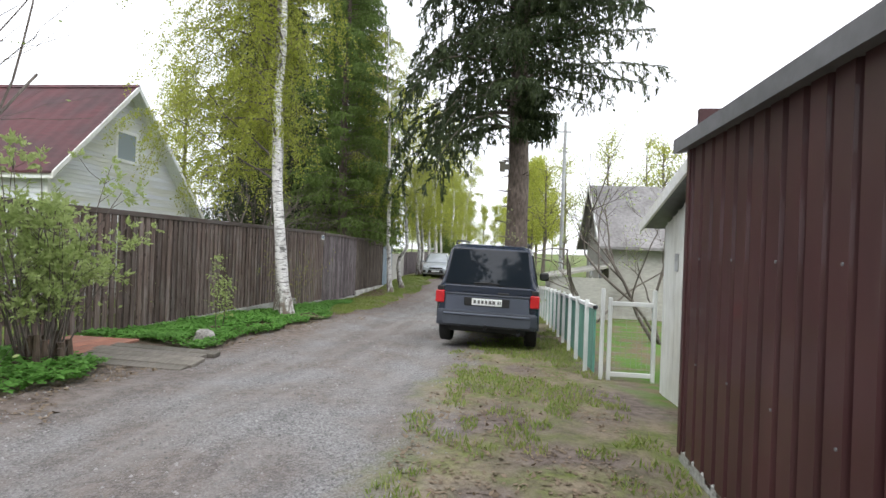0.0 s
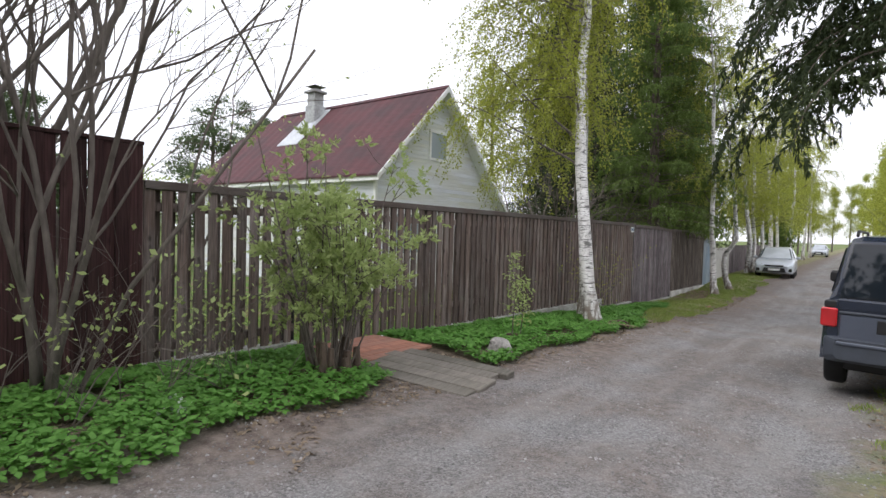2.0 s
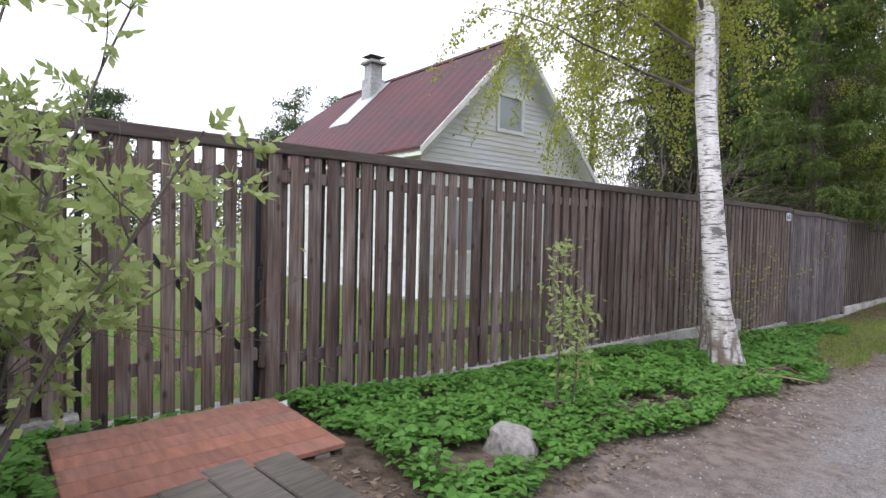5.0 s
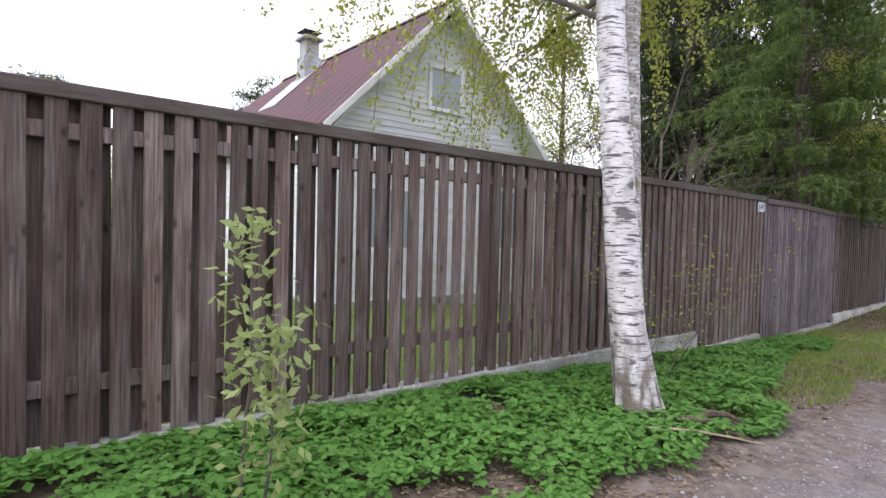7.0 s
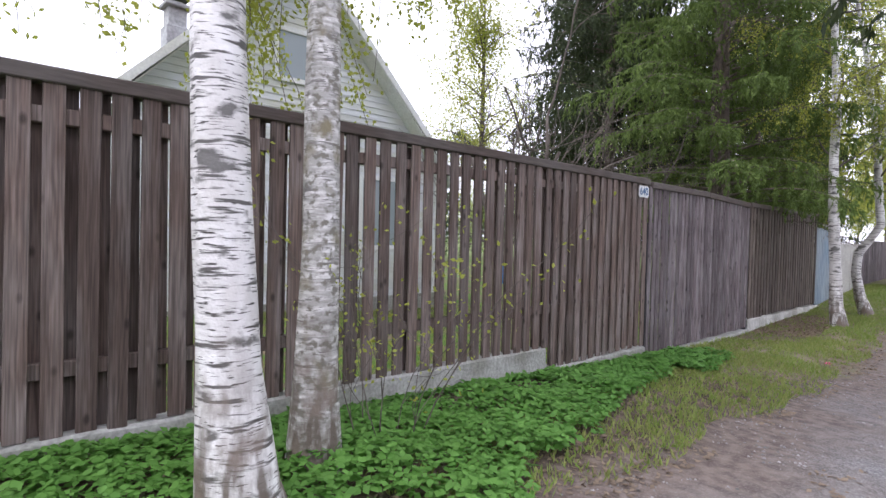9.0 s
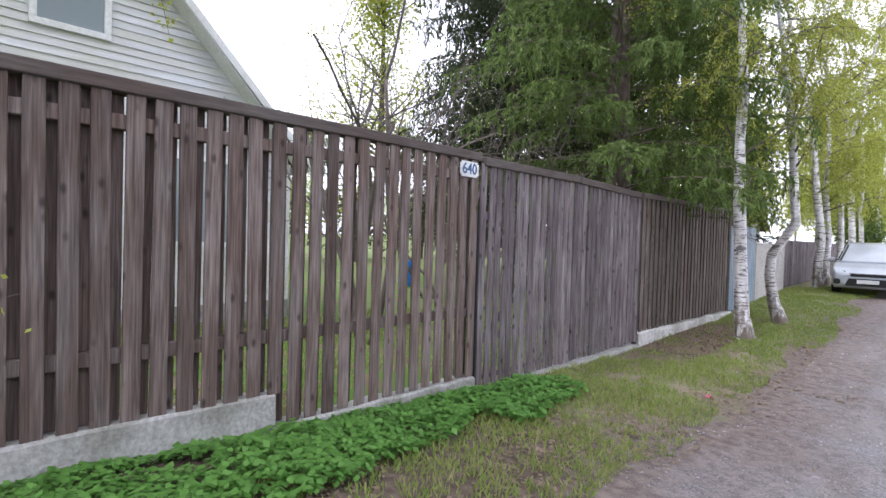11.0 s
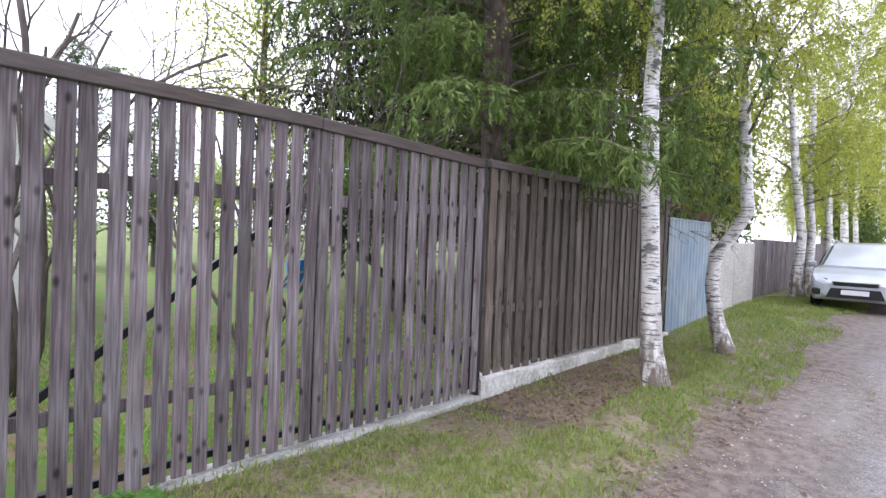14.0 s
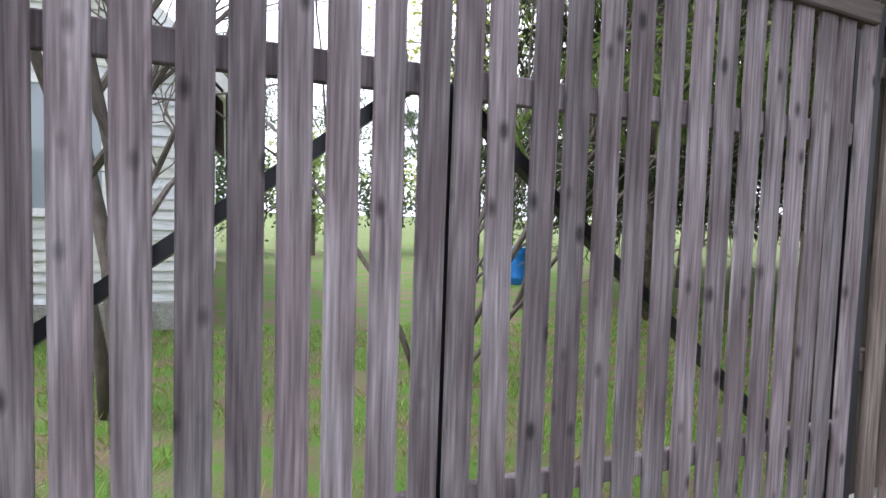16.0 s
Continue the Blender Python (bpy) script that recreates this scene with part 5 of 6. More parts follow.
def spruce(m, height, r0, low, reach, label, mat, cards_n=40000, needle=0.13, side=None, whorls=22, per=6, bark=None, group="spruces", droop=0.10, stubs=22, dry=0, hang=0.45):
    """A spruce: whorls of sagging limbs, side shoots, and curtains of twigs that hang from both. dry: dead grey twigs on the low limbs."""
    tree = thing("spruce_tree", m, label, "tree", group)
    n = 14
    pts = [(0.05 * math.sin(i * 0.8), 0.04 * math.cos(i), -0.3 + (height + 0.3) * i / n) for i in range(n + 1)]
    rad = [r0 * (1 - 0.93 * max(p[2], 0) / height) * (1 + 0.4 * math.exp(-max(p[2], 0) / 0.3)) for p in pts]
    part("trunk", Shape().tube(pts, rad, 14, 0.14).mesh("trunk", bark or M_BARK, True), tree, "grey-brown rough trunk")
    br = Shape()
    for i in range(stubs):
        z = 1.6 + (low + 1.0 - 1.6) * (i // 4 + 0.15 * rng.random()) / (stubs / 4)
        a = rng.random() * 6.28
        rr = r0 * (1 - 0.93 * z / height) * 0.9
        br.tube(path_from((rr * math.cos(a), rr * math.sin(a), z), (math.cos(a), math.sin(a), 0.05), rng.uniform(0.12, 0.45), 3, 0, 0.12), [0.03, 0.024, 0.018, 0.01], 5)
    hangs, shoots = [], []
    for k in range(whorls):
        z = low + (height - low - 0.4) * k / whorls
        for b in range(per):
            a = 2 * math.pi * (b + rng.random()) / per
            ln_ = (reach * (1 - (z - low) / (height - low)) ** 0.7 + 0.3) * rng.uniform(0.65, 1.12)
            sag = droop
            if side is not None:
                lean = max(0.0, math.cos(a - side[0]))
                ln_ *= 1 + side[1] * lean
                sag *= 0.45 + 1.7 * lean
                if z < low + 1.5 and lean < 0.3:
                    ln_ *= 0.25
            limb = path_from((0, 0, z + rng.normal(0, 0.15)), (math.cos(a), math.sin(a), 0.22), ln_, 8, sag, 0.05)
            br.tube(limb, taper(0.04 * (0.5 + 0.5 * ln_ / reach), 0.008, 9), 5)
            for q in range(2, 9):
                ahead = limb[q] - limb[q - 1]
                ahead = ahead / np.linalg.norm(ahead)
                s_ = np.cross(ahead, (0, 0, 1))
                s_ /= max(np.linalg.norm(s_), 1e-5)
                for sg in (-1, 1):
                    tl = (ln_ * 0.26 * (1.2 - q / 9.5) + 0.18) * rng.uniform(0.6, 1.2)
                    end = limb[q] + (s_ * sg * 0.85 + ahead * 0.6) * tl + np.array((0, 0, -0.3 * tl))
                    shoots.append((limb[q], end))
                    for _ in range(2):
                        f = rng.uniform(0.35, 1.0)
                        top = limb[q] * (1 - f) + end * f
                        hangs.append((top, top + np.array((rng.normal(0, 0.07), rng.normal(0, 0.07), -hang * rng.uniform(0.4, 1.25)))))
                hangs.append((limb[q], limb[q] + np.array((rng.normal(0, 0.06), rng.normal(0, 0.06), -hang * rng.uniform(0.5, 1.4)))))
                shoots.append((limb[q - 1], limb[q]))
    for _ in range(dry):
        a, z = rng.random() * 6.28, rng.uniform(max(low - 1.2, 1.2), low + 4.5)
        limb = path_from((0, 0, z), (math.cos(a), math.sin(a), 0.15), reach * rng.uniform(0.5, 0.95), 7, 0.08, 0.16)
        br.tube(limb, taper(0.02, 0.005, 8), 4)
        for q in range(2, 8):
            for _ in range(3):
                twig = path_from(limb[q], limb[q] - limb[q - 1] + rng.normal(0, 0.35, 3), rng.uniform(0.2, 0.6), 4, 0.2, 0.25)
                br.tube(twig, taper(0.006, 0.003, 5), 3)
    stuff_part("branchwork", br.mesh("branchwork", M_DRYTWIG if dry else M_BARK), tree, "dead grey lower twigs" if dry else "")
    segs = shoots + hangs
    a, b = np.array([q[0] for q in segs]), np.array([q[1] for q in segs])
    wt = np.linalg.norm(b - a, axis=1) + 0.05
    pick = rng.choice(len(a), cards_n, p=wt / wt.sum())
    f = rng.random((cards_n, 1))
    c = a[pick] * (1 - f) + b[pick] * f + rng.normal(0, 0.018, (cards_n, 3))
    along = unit(unit(b[pick] - a[pick]) * 0.9 + rng.normal(0, 0.42, (cards_n, 3)) + np.array((0, 0, -0.25)))
    across = unit(np.cross(along, rng.normal(size=(cards_n, 3))))
    s = needle * rng.uniform(0.6, 1.3, (cards_n, 1))
    part("crown", cards("crown", c + along * s * 0.3, along * s * 0.5, across * s * 0.11, mat), tree, "drooping needle sprays")
    return tree


def bare_tree(m, label, stems, height, r0, levels=3, spread=0.35, leaves=0, name="bare_tree", lean=None, mat=None, leaf=0.05, group="", bottom=0.2, fork=0.5, leaf_low=0.0):
    tree = thing(name, m, label, "tree" if height > 3 else "shrub", group)
    sh, boles = Shape(), []
    tips = []

    def split(p, w, length, r, lev):
        pts = path_from(p, w, length, 6, 0.0, 0.13)
        if lev == levels and height > 3:
            boles.append(Shape().tube(pts, taper(r, r * 0.55, 7), 8, 0.1))
        else:
            sh.tube(pts, taper(r, r * 0.55, 7), 6 if lev > 1 else 4)
        if lev == 0:
            tips.extend(pts[2:])
            return
        for _ in range(3 if lev > 1 else 4):
            i = rng.integers(2, 7)
            w2 = np.array(w) / np.linalg.norm(w) + rng.normal(0, fork, 3) + np.array((0, 0, 0.12))
            split(pts[i], w2, length * rng.uniform(0.45, 0.75), r * 0.5, lev - 1)

    for s in range(stems):
        a = rng.random() * 6.28
        w = np.array((math.cos(a) * spread, math.sin(a) * spread, 1.0)) + (np.array(lean) if lean else 0)
        split((math.cos(a) * bottom * rng.random(), math.sin(a) * bottom * rng.random(), -0.15), w, height * rng.uniform(0.5, 0.75), r0 * rng.uniform(0.6, 1.1), levels)
    for bole in boles:
        part("trunk", bole.mesh("trunk", M_TWIG, True), tree)
    stuff_part("branchwork", sh.mesh("branchwork", M_TWIG), tree)
    if leaves:
        tips = np.array([p for p in tips if p[2] > leaf_low and (not leaf_low or math.hypot(p[0], p[1]) < 1.0)])
        c = tips[rng.integers(0, len(tips), leaves)] + rng.normal(0, 0.07, (leaves, 3))
        part("leaves", leaf_cards("leaves", c, leaf, mat or M_BUSH_LEAF, (0, 0, 0.3), 0.6), tree, "fresh pale green leaves")
    return tree


# the pair of birches by the lane
birch(at(1.57, 5.2, 0.0), [(0.08, 0.06, -0.25), (0.04, 0.05, 0.0), (0.0, 0.0, 0.25), (-0.08, -0.02, 0.8), (-0.16, -0.02, 1.5), (-0.24, -0.03, 2.4), (-0.36, 0.0, 3.4), (-0.42, 0.05, 4.4)], 0.142, 14.0,
      "white-barked birch leaning on the verge, yellow-green leaves", 75000, 2.9, 3.3, hang=2.0, leaf=0.055, crown_side=(-0.8, 0.25), branches=52)
birch(at(1.12, 5.85, 0.0), [(0.03, 0.0, -0.25), (0.0, 0.0, 0.1), (0.0, 0.0, 0.6), (-0.06, 0.05, 1.4), (-0.14, 0.1, 2.4), (-0.2, 0.14, 3.6)], 0.118, 13.0,
      "lichen-covered grey birch trunk with mossy foot", 40000, 2.6, 4.0, M_LICHEN, hang=1.7, leaf=0.055, crown_side=(-0.4, 0.5), branches=36)
# birches further along the fence
birch(at(1.28, 18.57, 0.0), [(0.08, -0.02, -0.2), (0.02, 0, 0.1), (-0.05, 0, 0.5), (-0.09, 0, 1.4), (-0.16, 0, 2.6), (-0.2, 0, 3.8)], 0.115, 13.0,
      "slim white birch standing by the plinth", 20000, 2.3, 3.2, hang=1.0, crown_side=(0.3, 0.2))
birch(at(1.25, 21.3, 0.0), [(0.12, 0.0, -0.2), (0.08, 0, 0.1), (-0.06, 0, 0.5), (-0.16, 0, 1.1), (-0.12, 0, 1.6), (0.1, 0.05, 1.95), (0.3, 0.05, 2.3), (0.24, 0.05, 3.0), (0.16, 0.1, 4.2)], 0.105, 12.0,
      "crooked birch with kinked trunk on the verge", 20000, 2.4, 3.4, hang=1.0, crown_side=(0.4, 0.1))
for i, (bv, bu, bh, br_) in enumerate(((0.75, 30.2, 13, 0.14), (0.7, 32.2, 14, 0.11), (0.8, 34.6, 12, 0.12), (0.5, 41.0, 15, 0.16), (0.6, 44.0, 13, 0.12), (0.7, 52.0, 14, 0.13), (1.0, 62.0, 14, 0.14), (0.8, 74.0, 14, 0.15))):
    birch(at(bv, bu, 0.0), [(0.03, 0, -0.2), (0, 0, 0.1), (-0.04, 0, 0.6), (0.03, 0, 1.8), (rng.normal(0, 0.1), 0, 3.4)], br_, bh, "row birch with pale trunk along the fence", 15000, 2.9, 2.6, hang=1.4, leaf=0.075, branches=22, crown_side=(0.25, 0))
# spruces behind the fence
spruce(at(-1.3, 18.5), 20, 0.27, 2.75, 3.3, "green spruce with sprays hanging over the fence", M_NEEDLE, 210000, 0.125, None, 28, 7, dry=44, droop=0.12, hang=0.36)
spruce(at(-2.1, 23.6), 21, 0.22, 2.3, 3.2, "tall spruce behind the fence", M_NEEDLE, 90000, 0.16, None, 26, 7, dry=10, droop=0.12)
spruce(at(-5.4, 20.3), 19, 0.18, 2.2, 3.3, "dense dark spruce behind the fence", M_NEEDLE_D, 100000, 0.17, None, 26, 7, dry=14)
spruce(at(-7.6, 23.5), 21, 0.2, 1.6, 4.0, "dense dark spruce in the garden", M_NEEDLE_D, 90000, 0.2, None, 26, 7)
spruce(at(-4.2, 27.5), 20, 0.2, 1.5, 3.8, "dark spruce further along", M_NEEDLE_D, 70000, 0.2, None, 26, 7)
spruce(at(-9.5, 27.5), 22, 0.2, 1.5, 4.2, "dark spruce further along", M_NEEDLE_D, 60000, 0.24, None, 24, 7)
# the large conifer beside the parked car
big = spruce(at(7.22, 11.2), 23, 0.44, 6.5, 4.3, "tall mature spruce with bare lower trunk", M_NEEDLE_D, 190000, 0.2, (3.3, 0.15), 28, 10, droop=0.19, stubs=44, hang=0.34)
nest = thing("birdhouse", at(7.22 - 0.52, 11.0, 5.1), "small weathered wooden birdhouse on the spruce", "birdhouse")
part("box", Shape().bevel_box(-0.09, 0.09, -0.09, 0.09, -0.16, 0.14, 0.006).mesh("box", M_PLANK), nest)
part("lid", Shape().bevel_box(-0.13, 0.13, -0.13, 0.12, 0.14, 0.17, 0.006).mesh("lid", M_PLANK), nest)
part("bracket", Shape().bevel_box(0.09, 0.3, -0.02, 0.02, -0.1, 0.1, 0.004).mesh("bracket", M_PLANK), nest)
# bare garden trees
bare_tree(at(-3.0, 13.0), "bare crooked old apple tree behind the gate", 3, 6.0, 0.075, 3, 0.25, lean=(0.0, 0.25, 0.0), group="garden trees")
bare_tree(at(-3.3, 15.7), "grey twiggy bare tree by the spruces", 6, 6.2, 0.04, 3, 0.35, 700, group="garden trees")
bare_tree(at(-7.0, 18.6), "grey twiggy bare tree beside the house", 3, 7.0, 0.055, 3, 0.3, 2500, group="garden trees")
bare_tree(at(10.4, 4.5), "bare spreading apple tree in the garden", 3, 4.2, 0.05, 3, 0.5, 500, group="garden trees")
bare_tree(at(9.6, 9.5), "bare twiggy garden tree before the grey house", 3, 4.8, 0.045, 3, 0.5, 900, group="garden trees")
# tall bare lilac clump at the maroon fence
bare_tree(at(0.75, -4.35), "tall bare multi-stemmed shrub against the maroon fence", 7, 6.5, 0.034, 3, 0.1, 160, "tall_shrub", group="shrubs", bottom=0.3, fork=0.3)
bare_tree(at(0.7, -5.2), "tall bare multi-stemmed shrub against the maroon fence", 7, 6.5, 0.032, 3, 0.1, 160, "tall_shrub", group="shrubs", bottom=0.35, fork=0.3)
bare_tree(at(-1.4, -4.3), "cluster of dark bare trunks behind the maroon fence", 15, 9.0, 0.055, 3, 0.08, 250, "bare_tree", group="garden trees", bottom=0.8, fork=0.3)
bare_tree(at(-1.0, -3.4), "bare tree arching over the fence", 2, 3.9, 0.03, 3, 0.1, 120, "bare_tree", group="garden trees", bottom=0.2, lean=(-0.1, 0.55, 0.0))
for su, sv in ((-3.2, 1.0), (-2.9, 1.5), (-3.9, 1.4), (-4.6, 1.6)):
    bare_tree(at(sv, su), "thin budding twigs among the weeds", 6, 1.6, 0.006, 2, 0.6, 90, "shoots", leaf=0.055, group="shrubs", bottom=0.25, fork=0.45)


def elder_bush(m, label):
    """Slim upright shoots from an old stump, a rosette of leaflets at each twig's end."""
    t = thing("elder_bush", m, label, "shrub", "shrubs")
    sh, ends = Shape(), []
    for i in range(34):
        a, rad_ = rng.random() * 6.28, 0.24 * math.sqrt(rng.random())
        lean = rng.uniform(0.03, 0.42)
        p0 = (rad_ * math.cos(a), rad_ * math.sin(a), 0.1)
        stem = path_from(p0, (math.cos(a) * lean, math.sin(a) * lean, 1.0), rng.uniform(1.2, 2.65), 9, 0.0, 0.06)
        sh.tube(stem, taper(0.012, 0.004, 10), 5)
        ends.append((stem[-1], stem[-1] - stem[-2]))
        for q in range(3, 9):
            for _ in range(int(rng.integers(0, 3))):
                b = rng.random() * 6.28
                twig = path_from(stem[q], (math.cos(b) * 0.9, math.sin(b) * 0.9, 0.7), rng.uniform(0.15, 0.5), 4, 0.0, 0.12)
                sh.tube(twig, taper(0.005, 0.0025, 5), 3)
                ends.append((twig[-1], twig[-1] - twig[-2]))
                if rng.random() < 0.5:
                    ends.append((twig[2], twig[2] - twig[1]))
    stuff_part("branchwork", sh.mesh("branchwork", M_TWIG), t, "grey-brown slim shoots")
    c, al = [], []
    for p, w in ends:
        w = w / np.linalg.norm(w)
        for _ in range(int(rng.integers(4, 8))):
            rib = unit((w * 0.5 + rng.normal(0, 0.7, 3))[None, :])[0]
            ln_ = rng.uniform(0.07, 0.15)
            wing = np.cross(rib, rng.normal(size=3))
            wing /= np.linalg.norm(wing)
            for f in (0.45, 0.75, 1.0):
                for sg in ((-1, 1) if f < 1 else (0,)):
                    way = rib * (0.6 if sg else 1.0) + wing * sg * 0.8
                    c.append(p + rib * ln_ * f + way * 0.022)
                    al.append(way / np.linalg.norm(way))
    c, al = np.array(c), np.array(al)
    size = rng.uniform(0.024, 0.042, (len(c), 1))
    ac = unit(np.cross(al, rng.normal(size=c.shape)))
    part("leaves", cards("leaves", c, al * size, ac * size * 0.48, M_BUSH_LEAF), t, "fresh pale green compound leaves")
    return t


bush = elder_bush(at(1.68, -2.05), "leafing elder bush growing from an old stump")
st = Shape()
for i in range(20):
    a = 2 * math.pi * i / 20
    rr = rng.uniform(0.14, 0.33)
    st.tube([(rr * math.cos(a), rr * math.sin(a), -0.1), (rr * 0.95 * math.cos(a), rr * 0.95 * math.sin(a), rng.uniform(0.15, 0.5))], [rng.uniform(0.04, 0.07), rng.uniform(0.02, 0.045)], 7, 0.3)
part("stump", st.mesh("stump", M_STUMP), bush, "cluster of dark cut stems")
# sapling and its stump
sap = thing("sapling", at(1.62, 1.88), "slender young rowan sapling with fresh green leaves", "shrub", "shrubs")
sp, nodes = Shape(), []
for sx, sy, sh_ in ((0.0, 0.0, 1.55), (0.07, 0.05, 1.1)):
    stem = path_from((sx, sy, -0.1), (sx * 0.8, sy * 0.8, 1.0), sh_, 9, 0.0, 0.05)
    sp.tube(stem, taper(0.011, 0.004, 10), 6)
    nodes += stem[4:]
part("stem", sp.mesh("stem", M_TWIG), sap)
nodes = np.array(nodes)
pick = rng.integers(0, len(nodes), 420)
spot = nodes[pick] + rng.normal(0, 1, (420, 3)) * np.array((0.075, 0.075, 0.05))
part("foliage", leaf_cards("foliage", spot, 0.065, M_BUSH_LEAF, (0, 0, 0.2), 0.45), sap)
st = Shape()
for i in range(5):
    a = 1.3 * i
    st.tube([(0.07 * math.cos(a), 0.07 * math.sin(a), -0.1), (0.08 * math.cos(a), 0.08 * math.sin(a), rng.uniform(0.08, 0.17))], [0.06, 0.04], 7, 0.3)
part("stump", st.mesh("stump", M_STUMP), sap)
bare_tree(at(1.0, 6.5), "thin leafing shoots beside the birch foot", 9, 2.0, 0.006, 1, 0.25, 420, "shoots", leaf=0.038, mat=M_BIRCH_LEAF, group="shrubs", bottom=0.3)


def pine(m, height, label, n=5000):
    t = thing("pine_tree", m, label, "tree", "distant pines")
    part("trunk", Shape().tube([(0, 0, -0.3), (0.1, 0, height * 0.4), (0, 0.1, height * 0.75), (0, 0, height)], [0.2, 0.16, 0.1, 0.03], 8).mesh("trunk", M_BARK, True), t)
    br, cs = Shape(), []
    for _ in range(26):
        z = height * rng.uniform(0.5, 0.98)
        a = rng.random() * 6.28
        limb = path_from((0, 0, z), (math.cos(a), math.sin(a), 0.3), (1.25 - z / height) * height * 0.33, 4, -0.05, 0.12)
        br.tube(limb, taper(0.05, 0.012, 5), 4)
        cs += limb[2:]
    stuff_part("branchwork", br.mesh("branchwork", M_BARK), t)
    cs = np.array(cs)
    c = cs[rng.integers(0, len(cs), n)] + rng.normal(0, 1, (n, 3)) * np.array((0.38, 0.38, 0.2))
    part("crown", leaf_cards("crown", c, 0.3, M_PINE, (0, 0, 0.5), 0.25), t)
    return t


for pv, pu, ph in ((-38, 22, 13), (-30, 14, 11), (-46, 40, 13), (-50, 30, 12), (-30, 3, 8.5), (-44, 52, 14)):
    pine(at(pv, pu), ph, "distant pine behind the gardens")


def leafy_tree(m, height, reach, label, n=9000, mat=None, leaf=0.16):
    """A soft deciduous tree: trunk, limbs and small clumps of leaves with gaps."""
    t = thing("deciduous_tree", m, label, "tree", "trees along the lane")
    sh = Shape().tube([(0, 0, -0.3), (0.1, 0, height * 0.4), (0, 0.1, height * 0.95)], [0.16, 0.12, 0.02], 7)
    cs = []
    for _ in range(30):
        z = height * rng.uniform(0.2, 0.95)
        a = rng.random() * 6.28
        limb = path_from((0.05, 0, z), (math.cos(a), math.sin(a), 0.7), reach * (1.15 - z / height) * rng.uniform(0.6, 1.1) + 0.4, 5, 0.05, 0.15)
        sh.tube(limb, taper(0.04, 0.01, 6), 4)
        cs += limb[1:]
    part("trunk", sh.mesh("trunk", M_TWIG), t)
    cs = np.array(cs)
    c = cs[rng.integers(0, len(cs), n)] + rng.normal(0, 0.38, (n, 3))
    part("crown", leaf_cards("crown", c, leaf, mat or M_BIRCH_LEAF, (0, 0, -0.3), 0.7), t)
    return t


for lv, lu, lh in ((15.5, 24, 9), (13.5, 30, 10), (9.6, 33, 9), (11.5, 38, 11), (9.2, 46, 11), (8.8, 58, 12), (9.0, 72, 13), (7.8, 90, 13), (-2.0, 48, 11), (-3, 60, 12), (-1.5, 76, 13), (-2, 92, 13), (3.5, 130, 14), (0.5, 135, 14), (7.5, 130, 14), (17, 34, 11), (21, 24, 10)):
    leafy_tree(at(lv, lu), lh, 3.0, "fresh yellow-green tree along the lane", 4000 if lv > 9.4 else 9000, None, 0.11 if lv > 9.4 else 0.16)
leafy_tree(at(-10.5, 19.5), 12, 3.0, "half-bare tree with yellow-green leaves by the house", 12000, None, 0.1)
# shrubs at the far side of the gardens
for hu in range(-10, 40, 3):
    leafy_tree(at(-20.0 + rng.normal(0, 0.8), hu + rng.normal(0, 0.6)), rng.uniform(3.6, 4.6), 2.6, "leafing garden shrub behind the lawn", 3500, M_BUSH_LEAF if hu % 2 else M_PINE, 0.16)
# unseen trees added behind the start of the lane, so car glass reflects dark
for lv, lu, lh in ((1.2, -17, 17), (9.5, -20, 19), (-4, -16, 15), (5.2, -30, 21), (13.5, -17, 17), (-0.5, -26, 19), (-10, -14, 13), (7.5, -25, 20)):
    leafy_tree(at(lv, lu), lh, 3.8, "unseen leafy tree added behind the camera to darken reflections", 14000, M_PINE, 0.3)
for lv, lu, lh in ((-3.5, 34, 11), (-6.5, 27, 9), (-6, 40, 12), (-2.5, 68, 13), (10, 52, 12), (8.6, 66, 13), (8.4, 80, 14), (-8, 128, 16), (-3, 124, 16), (12, 126, 16), (17, 118, 16), (-14, 110, 15), (5.5, 150, 18)):
    leafy_tree(at(lv, lu), lh, 3.6, "fresh yellow-green tree along the lane", 12000, None, 0.2)
leafy_tree(at(0.2, 47.0), 5.0, 1.3, "dense dark green thuja by the lane", 9000, M_NEEDLE, 0.14)

# utility pole
pole = thing("utility_pole", at(10.0, 23.7), "slender grey concrete power line pole", "pole")
part("shaft", Shape().tube([(0, 0, -0.5), (0, 0, 9.6)], [0.13, 0.085], 10).mesh("shaft", M_CHIM), pole)
part("crossarm", Shape().bevel_box(-0.35, 0.35, -0.04, 0.04, 9.0, 9.08, 0.01).mesh("crossarm", M_CHIM), pole)

# ---- things on the verge ----
deck = thing("deck", at(0.86, -0.72, 0.0), "low red-brown painted plank deck before the wicket", "deck")
for i in range(6):
    part("plank", Shape().bevel_box(-0.54 + 0.0, 0.54, -0.058, 0.058, 0, 0.035, 0.004, None).mesh("plank", M_DECK), deck, m=pose(0, 0, 0.07) @ pose(-0.48 + i * 0.19 + 0.0, 0, 0, 0, 0, 90) @ Matrix.Diagonal((1.35, 1.55, 1, 1)))
part("bearer", Shape().bevel_box(-0.55, 0.56, -0.62, -0.52, -0.1, 0.068, 0.005).mesh("bearer", M_PLANK), deck)
part("bearer", Shape().bevel_box(-0.55, 0.56, 0.52, 0.62, -0.1, 0.068, 0.005).mesh("bearer", M_PLANK), deck)
ramp = thing("plank_bridge", at(2.15, -0.85, 0.03, 0, 3, 8), "old grey plank bridge over the ditch", "bridge")
